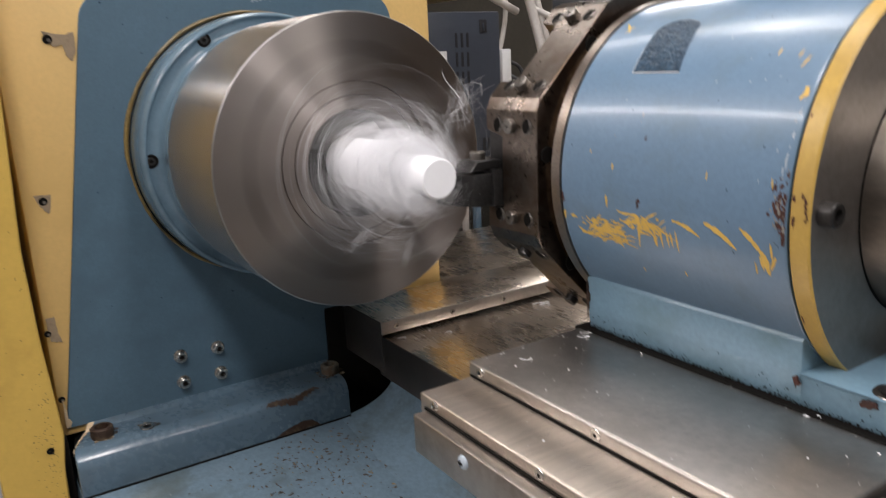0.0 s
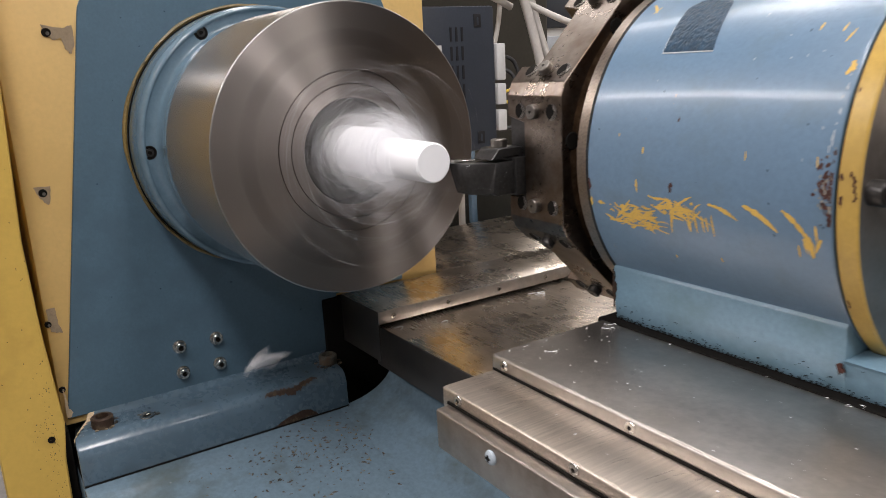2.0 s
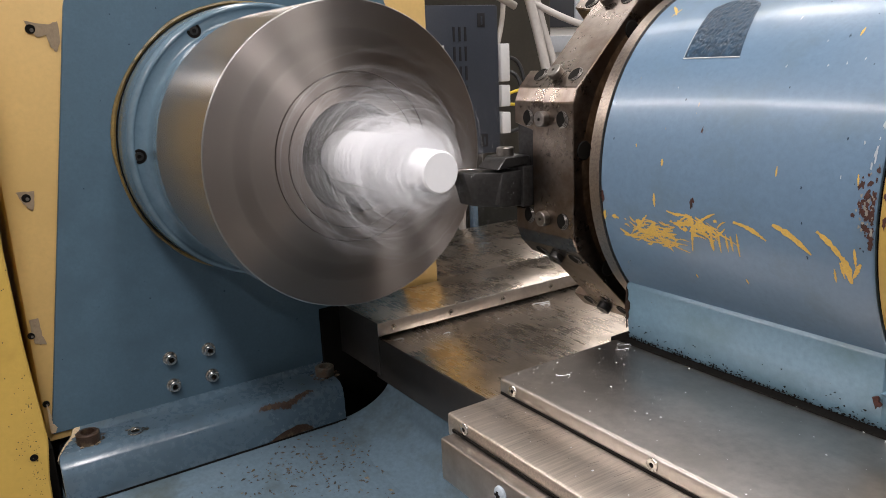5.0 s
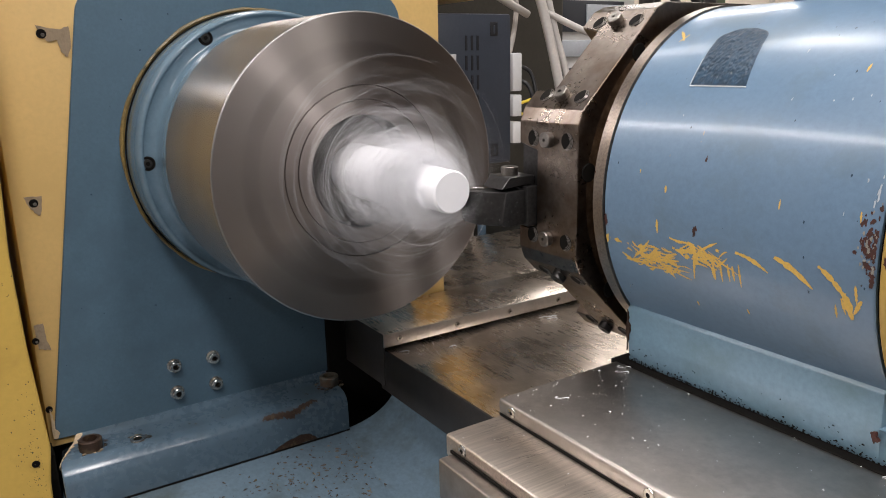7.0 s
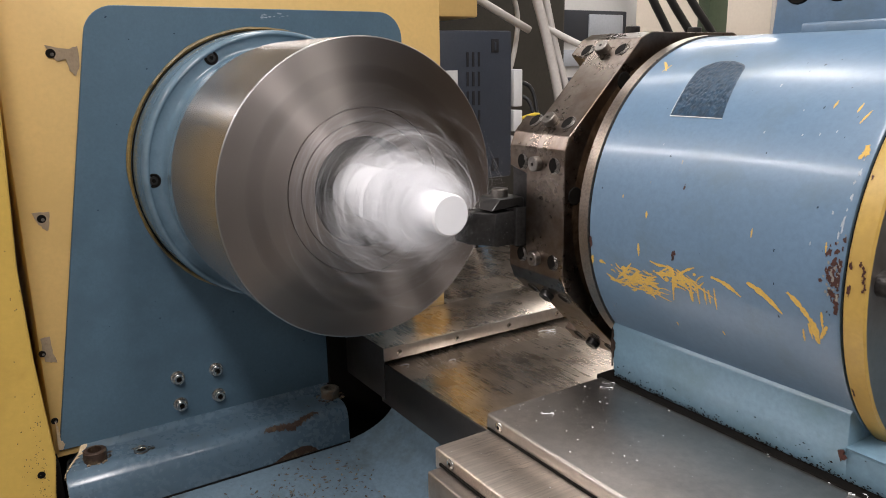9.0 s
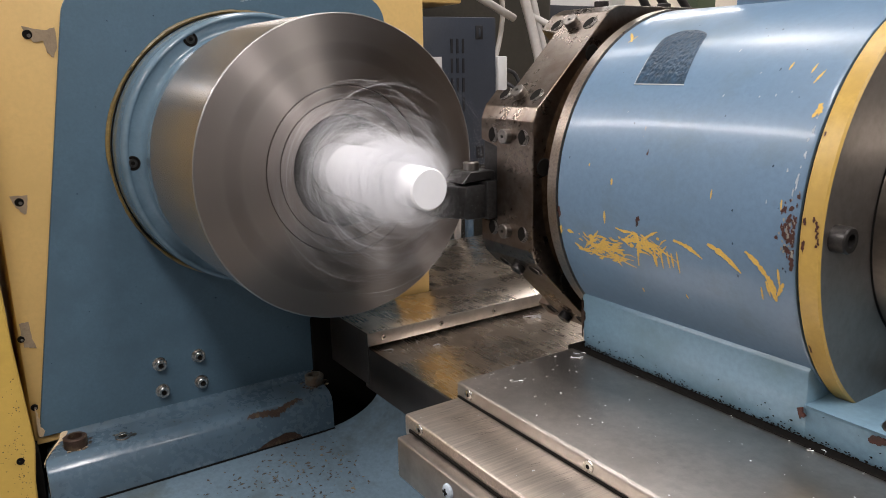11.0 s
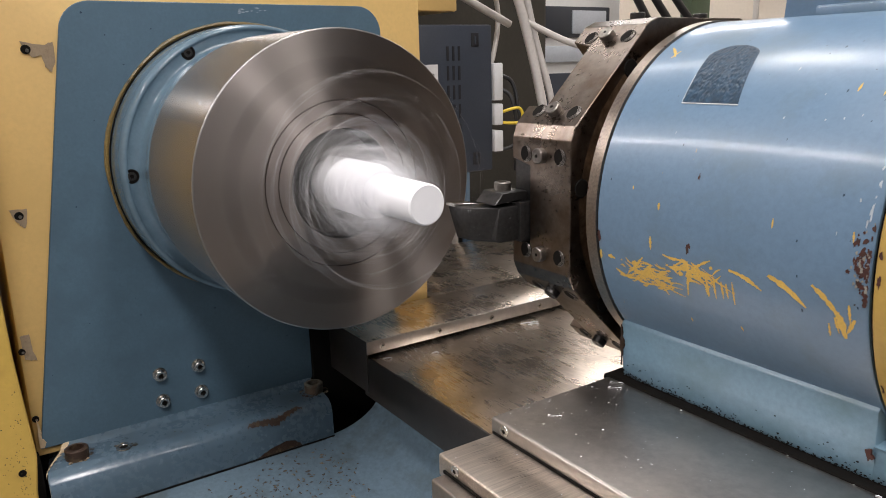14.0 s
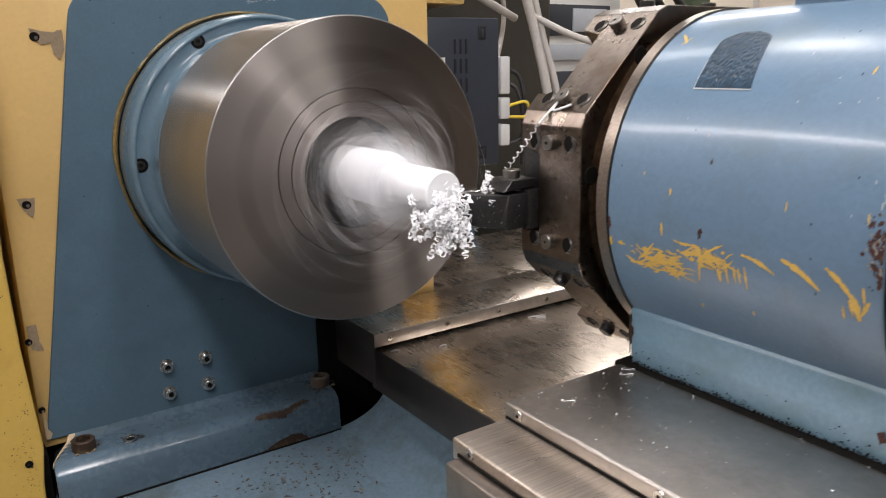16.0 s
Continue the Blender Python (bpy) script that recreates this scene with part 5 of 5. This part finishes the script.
# ---- behind the machine ----
def drive_box():
    ob = thing("drive_unit", "dark grey drive unit with vent slots and plugs", "electrical drive", at=pose(-0.30, 0.312, 0.05, 0, 0, -4))
    part("case", box(-0.16, 0.0, -0.056, 0.0725, -0.105, 0.098, 0.003), M_drive, ob)
    slot = finish(box(-0.0002, 0.0006, -0.0016, 0.0016, -0.0095, 0.0095, 0.0))
    for r in range(7):
        for k in range(3):
            part("vent_slot", slot, M_slot, ob, "", pose(0.0004, 0.000 + 0.009 * k, 0.060 - 0.026 * r))
    for z in (0.078, -0.086):
        part("latch", box(0, 0.0012, 0.038, 0.050, z - 0.009, z + 0.009, 0.0006), M_slot, ob)
        part("latch_tab", box(0, 0.0022, 0.043, 0.0455, z - 0.006, z + 0.005, 0.0005), M_drive, ob)
    part("sticker", box(0, 0.0009, -0.050, -0.016, -0.030, 0.046, 0), M_label, ob, "white warning sticker")
    for z in (0.030, 0.018, 0.006):
        part("sticker_bar", box(0.0009, 0.0014, -0.044, -0.022, z, z + 0.004, 0), M_slot, ob)
    for z, h in ((0.020, 0.052), (-0.026, 0.030), (-0.064, 0.030)):
        part("plug", box(-0.03, 0.002, 0.0745, 0.0900, z - h / 2, z + h / 2, 0.002), M_label, ob, "white connector plug")
    return ob


def cable(name, pts, r, material, label):
    return tagged(part(name, rod(pts, r), material), label, "cable", "cables behind the machine")


def background():
    drive_box()
    ob = thing("machine_column", "dark olive painted sheet cabinet", "machine cabinet")
    part("cabinet", box(-0.95, -0.60, 0.38, 0.757, FLOOR, 1.0, 0.01), M_olive, ob)
    ob = thing("yellow_guard", "yellow painted upper machine guard", "machine guard")
    part("guard", box(-0.62, -0.30, 0.236, 0.33, 0.165, 0.42, 0.003), M_yellow, ob)
    ob = thing("splash_back", "grey splash back behind the chip tray with a blue post", "splash guard")
    part("panel", box(-0.47, 0.30, 1.40, 1.42, FLOOR, -0.03, 0.002), M_cside, ob)
    part("blue_leg", box(-0.512, -0.500, 0.478, 0.490, -0.36, -0.06, 0.002), M_blue, ob, "pale blue painted post")
    cable("cable", [(-0.35, 0.43, 0.30), (-0.33, 0.470, 0.16), (-0.31, 0.492, 0.03), (-0.30, 0.51, -0.10), (-0.30, 0.52, -0.24)], 0.0072, M_cable, "thick light grey cable hanging down")
    cable("cable", [(-0.36, 0.47, 0.30), (-0.335, 0.495, 0.14), (-0.315, 0.515, 0.03), (-0.31, 0.53, -0.12), (-0.31, 0.54, -0.24)], 0.0055, M_cable, "thick light grey cable hanging down")
    cable("cable", [(-0.34, 0.485, 0.155), (-0.30, 0.53, 0.125), (-0.26, 0.58, 0.105)], 0.005, M_cable, "light grey cable branching off")
    cable("cable", [(-0.42, 0.33, 0.24), (-0.40, 0.42, 0.19), (-0.40, 0.50, 0.155)], 0.006, M_cable, "light grey cable running across")
    cable("cable", [(-0.42, 0.46, 0.26), (-0.43, 0.50, 0.18), (-0.42, 0.48, 0.10), (-0.40, 0.44, 0.07)], 0.004, M_cable, "thin grey looped cable")
    cable("cable", [(-0.335, 0.300, -0.052), (-0.34, 0.305, -0.09), (-0.37, 0.315, -0.13), (-0.42, 0.33, -0.16)], 0.005, M_cable, "pale cable hanging below the drive unit")
    cable("hose", [(-0.50, 0.462, 0.02), (-0.50, 0.457, -0.10), (-0.497, 0.452, -0.22), (-0.50, 0.45, -0.355)], 0.0062, M_cable, "pale hose hanging behind the chip tray")
    cable("wire", [(-0.30, 0.398, 0.025), (-0.285, 0.425, 0.032), (-0.285, 0.428, 0.012), (-0.30, 0.398, 0.012)], 0.0022, M_ycable, "yellow looped wire at the drive unit")
    cable("wire", [(-0.32, 0.40, 0.08), (-0.31, 0.43, 0.07), (-0.30, 0.435, 0.03), (-0.30, 0.43, -0.02), (-0.31, 0.40, -0.03)], 0.003, M_bcable, "black wire beside the drive unit")
    cable("wire", [(-0.32, 0.40, 0.06), (-0.30, 0.42, 0.05), (-0.29, 0.425, 0.00), (-0.30, 0.43, -0.06)], 0.003, M_bcable, "black wire beside the drive unit")
    for y0, y1 in ((2.02, 2.16), (2.12, 2.29), (2.24, 2.43)):
        cable("hose", [(-1.56, y0 - 0.12, 0.60), (-1.55, y0, 0.37), (-1.55, y1, 0.19), (-1.56, y1 + 0.06, 0.05)], 0.016, M_bcable, "black hose hanging down across the shop")
    ob = thing("wall_pipe", "pale grey vertical pipe on the shop wall", "pipe")
    part("pipe", rod([(-1.6, 2.89, FLOOR), (-1.6, 2.89, 0.3), (-1.6, 2.89, CEIL)], 0.013), M_cable, ob)
    part("clip", box(-1.62, -1.58, 2.87, 3.0, 0.42, 0.45, 0.003), M_bcable, ob)
    # control cabinet across the shop
    ob = thing("control_cabinet", "white control cabinet with a dark framed panel", "control cabinet")
    part("cabinet", box(-2.4, -1.62, 1.45, 2.04, FLOOR, 0.75, 0.01), M_cab, ob)
    part("panel_frame", box(-1.621, -1.604, 1.60, 1.965, 0.180, 0.292, 0.004), M_frame, ob, "dark panel frame")
    part("screen", box(-1.606, -1.598, 1.765, 1.940, 0.194, 0.278, 0.002), M_screen, ob, "pale display panel")
    part("lower_panel", box(-1.621, -1.604, 1.62, 1.965, 0.09, 0.150, 0.004), M_screen, ob)
    part("plinth_panel", box(-1.621, -1.604, 1.62, 1.965, -0.50, 0.05, 0.004), M_drive, ob)
    ob = thing("steel_post", "dull green steel post", "post")
    part("post", box(-1.64, -1.58, 2.42, 2.54, FLOOR, CEIL, 0.005), M_green, ob)


background()


# ---- flying and hanging shavings ----
def shaving(name, bm, label):
    return tagged(part(name, bm, M_swarf), label, "plastic shaving", "loose shavings", "" if name == "coiled_shaving" else "stuff")


def ribbon(bm, pts, w):
    """A flat, slightly thick shaving along points."""
    prev = None
    n = len(pts)
    for i, p in enumerate(pts):
        d = (pts[min(i + 1, n - 1)] - pts[max(i - 1, 0)]).normalized()
        u = Vector((0.35, -0.5, 0.8)).cross(d).normalized()
        v = d.cross(u)
        ww = w * (0.5 + 0.5 * math.sin(math.pi * (i + 0.5) / n)) * (1 + 0.25 * math.sin(i * 1.9))
        ring = [bm.verts.new(p + u * ww), bm.verts.new(p + v * ww * 0.12), bm.verts.new(p - u * ww), bm.verts.new(p - v * ww * 0.12)]
        if prev:
            for k in range(4):
                bm.faces.new((prev[k], prev[(k + 1) % 4], ring[(k + 1) % 4], ring[k]))
        prev = ring


def tuft(seed, n, spread, w, length, coil=0.0022):
    """A tangle of crinkled, coiled shavings round the origin."""
    rnd = random.Random(seed)
    bm = bmesh.new()
    for i in range(n):
        p = Vector([rnd.gauss(0, s * 0.5) for s in spread])
        d = Vector([rnd.gauss(0, 1) for _ in range(3)]).normalized()
        pts = []
        ph = rnd.uniform(0, 6)
        steps = 36
        for k in range(steps):
            d += Vector([rnd.gauss(0, 0.20) for _ in range(3)])
            d.normalize()
            p = p + d * length / steps
            u = d.orthogonal().normalized()
            a = ph + k * 0.85
            pts.append(p + coil * rnd.uniform(0.8, 1.2) * (math.cos(a) * u + math.sin(a) * d.cross(u)))
        ribbon(bm, pts, w * rnd.uniform(0.6, 1.2))
    return bm


def wisps(seed, n, spread, length, w, way):
    """Long wavy strands fanning out along a way."""
    rnd = random.Random(seed)
    bm = bmesh.new()
    for i in range(n):
        p = Vector([rnd.gauss(0, s * 0.5) for s in spread])
        d = (Vector(way) + Vector([rnd.gauss(0, 0.35) for _ in range(3)])).normalized()
        side = d.orthogonal().normalized()
        a, b, c = rnd.uniform(0.002, 0.007), rnd.uniform(3, 8), rnd.uniform(0, 6)
        bend = rnd.uniform(-0.02, 0.02)
        ln = length * rnd.uniform(0.4, 1.0)
        strand(bm, [p + d * (ln * (k / 17 - 0.5)) + side * (a * math.sin(c + b * k / 17) + bend * (k / 17) ** 2) for k in range(18)], w * rnd.uniform(0.5, 1.2))
    return bm


TUFT_A = shaving("hanging_swarf", tuft(3, 44, (0.010, 0.009, 0.018), 0.0007, 0.016, 0.0019), "crinkled white shavings hanging at the tool tip")
TUFT_B = shaving("hanging_swarf", tuft(7, 120, (0.018, 0.015, 0.020), 0.0009, 0.020, 0.0020), "clump of crinkled white shavings under the bar")
TUFT_C = shaving("hanging_swarf", tuft(15, 7, (0.004, 0.007, 0.012), 0.0007, 0.013, 0.0018), "few crinkled white shavings on the tool")
COIL = shaving("coiled_shaving", merge(curl(2, [(-0.0055, -0.001, -0.004), (0.0095, 0.001, 0.012), (0.0245, 0.005, 0.031)], 0.0017, 8, 0.0006), rod([(0.0245, 0.005, 0.031), (0.0295, 0.017, 0.045), (0.0315, 0.012, 0.04), (0.0455, 0.015, 0.044)], 0.0008, 5)), "long coiled white shaving on the turret")
FLUNG = shaving("flung_swarf", tuft(9, 30, (0.026, 0.022, 0.022), 0.0022, 0.030, 0.0015), "flung clump of white shavings")
PUFF = shaving("flung_swarf", wisps(19, 40, (0.04, 0.05, 0.03), 0.09, 0.0005, (0.4, 0.7, -0.2)), "thrown wisp of thin white shavings")
PLUME = shaving("flung_swarf", merge(wisps(12, 340, (0.026, 0.026, 0.05), 0.060, 0.00013, (-0.35, -0.25, 0.7)), wisps(13, 60, (0.06, 0.07, 0.03), 0.09, 0.00012, (-0.6, -0.7, 0.25))), "wispy plume of thrown white shavings")


def feather(n, run, w):
    """A comb of short parallel strands along a run, as a springy coil shows while it whips round."""
    rnd = random.Random(51)
    bm = bmesh.new()
    way = Vector(run)
    for i in range(n):
        s = i / (n - 1) - 0.5
        p = way * s + Vector((0.004, 0.006, 0.0)) * (1 + math.cos(s * 3))
        ln = 0.030 * (1.1 - abs(s)) * rnd.uniform(0.8, 1.2)
        strand(bm, [p + Vector((0.54, 0.84, 0.10)) * ln * (k / 8 - 0.5) + Vector((0, 0, -0.0035)) * math.sin(k / 8 * 3.1) for k in range(9)], w)
    return bm


FEATHER = shaving("flung_swarf", feather(27, (0.0300, 0.0156, -0.0763), 0.00028), "springy white coil whipping over the bar")
STREAK = shaving("flung_swarf", wisps(41, 4, (0.010, 0.02, 0.008), 0.05, 0.00035, (0.5, 0.8, 0.3)), "thin white shavings thrown off the chuck")
WISP = shaving("flung_swarf", wisps(23, 26, (0.014, 0.012, 0.014), 0.050, 0.00016, (0.3, 0.2, 0.8)), "wisp of thin white shavings over the tool tip")
DART = shaving("flung_swarf", wisps(43, 6, (0.004, 0.050, 0.004), 0.090, 0.00030, (0.0, 0.98, 0.17)), "thin white shaving shooting past the front plate")
FLAKE = shaving("flung_swarf", tuft(29, 6, (0.010, 0.016, 0.006), 0.0020, 0.016, 0.0012), "few curled white flakes falling onto the bed")
CURL_A = shaving("coiled_shaving", curl(31, [(-0.007, 0, 0), (0, 0.003, 0.002), (0.007, 0.001, 0.003)], 0.0030, 3.0, 0.0009), "small thrown curl of white plastic")
CURL_B = shaving("coiled_shaving", curl(33, [(0, 0, -0.010), (0.002, 0.003, 0), (0.003, 0.002, 0.009)], 0.0028, 4.0, 0.0008), "small thrown curl of white plastic")


def motions():
    turn = -88.0
    beats = [(k / 30, turn * k) for k in range(481)]
    walk(CHUCK, [(t, pose(0, 0, 0, a)) for t, a in beats])
    walk(WORK, [(t, pose(0, 0, 0, a)) for t, a in beats])
    walk(NEST, [(t, pose(0, 0, 0, a * 0.97)) for t, a in beats])

    def cloud_x(t):
        return float(np.interp(t, [0, 1.05, 1.3, 4.1, 4.7, 9.2, 12.4, 13.0, 16], [0.0, 0.0, -0.135, -0.135, 0.0, 0.0, 0.0, -0.135, -0.135]))
    walk(CLOUD, [(t, pose(cloud_x(t), 0, 0, a * 0.93 + 40)) for t, a in beats])

    walk(VEIL, [(t, pose(0, 0, 0, a * 0.80 + 20)) for t, a in beats])
    for ob in (TURRET, TOOL, HOUSING):
        walk(ob, [(t, pose(x, y, 0)) for t, x, y in SLIDE])
    for ob in (COVERS, CRUMBS):
        walk(ob, [(t, pose(x, 0, 0)) for t, x, y in SLIDE])

    def at(t, x, y, z, rx=0, ry=0, rz=0):
        return (t, pose(x, y, z, rx, ry, rz))
    # shavings break off at the tip, dangle there and are thrown off; until then they lie in the headstock
    inside = (-0.43, 0.0, 0.0)
    low_front, low_side, low_back = (0.05, -0.01, -0.21), (-0.05, -0.07, -0.115), (-0.15, -0.07, -0.195)
    walk(TUFT_A, [at(0, *inside), at(2.85, *inside), at(2.95, 0.136, 0.026, 0.004), at(3.5, 0.138, 0.022, -0.010, 20), at(4.0, 0.134, 0.012, -0.016, 45), at(4.3, 0.125, 0.008, -0.008, 80), at(4.5, *inside, 80), at(14.65, *inside, 80), at(14.75, 0.134, 0.018, -0.010, 60), at(15.5, 0.133, 0.021, -0.013, 40), at(15.75, *inside, 40), at(16, *inside, 40)])
    walk(TUFT_B, [at(0, *inside), at(15.55, *inside), at(15.7, 0.126, 0.012, -0.012, 15), at(16, 0.128, 0.002, -0.018, 10)])
    walk(TUFT_C, [at(0, *inside), at(15.0, *inside), at(15.1, 0.146, 0.024, 0.000), at(15.5, 0.147, 0.025, 0.000, 10), at(16, 0.147, 0.025, 0.000)])
    walk(COIL, [at(0, *inside), at(15.0, *inside), at(15.1, 0.1495, 0.047, 0.016), at(15.5, 0.1485, 0.047, 0.016), at(16, 0.146, 0.047, 0.016)])
    WISP_A, WISP_B, SPOT_A, SPOT_B = (0.105, 0.036, 0.050), (0.105, 0.033, 0.030), (0.05, -0.0276, -0.0543), (0.05, 0.0125, -0.0698)
    walk(WISP, [at(0, *WISP_A, 0), at(0.5, *WISP_B, 25), at(0.7, WISP_B[0], WISP_B[1], WISP_B[2] - 0.02, 60), at(0.85, *inside, 60), at(16, *inside, 60)])
    walk(CURL_A, [at(0, *SPOT_A), at(0.1, SPOT_A[0] + 0.01, SPOT_A[1] - 0.06, SPOT_A[2] - 0.05, 40), at(0.5, 0.02, -0.40, -0.350, 80), at(0.9, 0.02, -0.60, FLOOR + 0.006, 80), at(16, 0.02, -0.60, FLOOR + 0.006, 80)])
    walk(CURL_B, [at(0, *SPOT_B), at(0.1, SPOT_B[0] + 0.01, SPOT_B[1] - 0.03, SPOT_B[2] - 0.04, 40), at(0.5, 0.0, -0.0974, -0.1219, 60), at(0.7, 0.0, -0.36, -0.350, 80), at(1.1, 0.0, -0.55, FLOOR + 0.006, 80), at(16, 0.0, -0.55, FLOOR + 0.006, 80)])
    walk(FEATHER, [at(0, *inside), at(14.85, *inside), at(14.95, 0.0960, 0.0110, 0.0498), at(15.05, 0.0940, 0.0110, 0.0539), at(15.2, *inside), at(16, *inside)])
    walk(STREAK, [at(0, *inside), at(11.7, *inside), at(11.85, 0.02, -0.03, -0.10), at(12.0, 0.0, -0.155, -0.066), at(12.1, -0.01, -0.27, -0.09), at(12.5, -0.05, -0.50, -0.33), at(12.9, -0.05, -0.70, FLOOR + 0.01), at(16, -0.05, -0.70, FLOOR + 0.01)])
    walk(DART, [at(0, *inside), at(8.25, *inside), at(8.38, 0.02, 0.02, -0.155), at(8.5, -0.10, -0.085, -0.116), at(8.6, -0.12, -0.25, -0.175), at(9.0, -0.05, -0.66, FLOOR + 0.01), at(16, -0.05, -0.66, FLOOR + 0.01)])
    walk(FLAKE, [at(0, *inside), at(1.75, *inside), at(1.88, 0.05, 0.0, -0.16), at(2.0, -0.15, -0.050, -0.229, 20), at(2.1, -0.12, -0.115, -0.322, 40), at(2.5, 0.06, -0.60, FLOOR + 0.012, 80), at(16, 0.06, -0.60, FLOOR + 0.012, 80)])
    walk(FLUNG, [at(0, *inside), at(0.75, *inside), at(0.9, 0.085, 0.045, -0.190, 60), at(1.0, *low_front, 66), at(1.2, *low_side, 90), at(1.5, -0.05, -0.45, -0.10, 130), at(2.2, 0.1, -0.8, FLOOR + 0.03, 130), at(16, 0.1, -0.8, FLOOR + 0.03, 130)])
    walk(PUFF, [at(0, *inside), at(8.0, *inside), at(8.15, 0.02, -0.02, -0.12, 20), at(8.3, *low_back, 40), at(8.5, -0.12, -0.42, -0.36, 60), at(9.0, 0.0, -0.86, FLOOR + 0.05, 60), at(16, 0.0, -0.86, FLOOR + 0.05, 60)])
    walk(PLUME, [at(0, *inside), at(12.25, *inside), at(12.4, 0.088, 0.062, 0.078, -6), at(12.5, 0.078, 0.058, 0.112), at(12.6, 0.068, 0.050, 0.122, 6), at(12.8, 0.02, 0.10, 0.34, 20), at(13.0, -0.3, 0.1, 0.50, 40), at(13.3, -0.45, 0.0, 0.36, 40), at(16, -0.45, 0.0, 0.36, 40)])


motions()
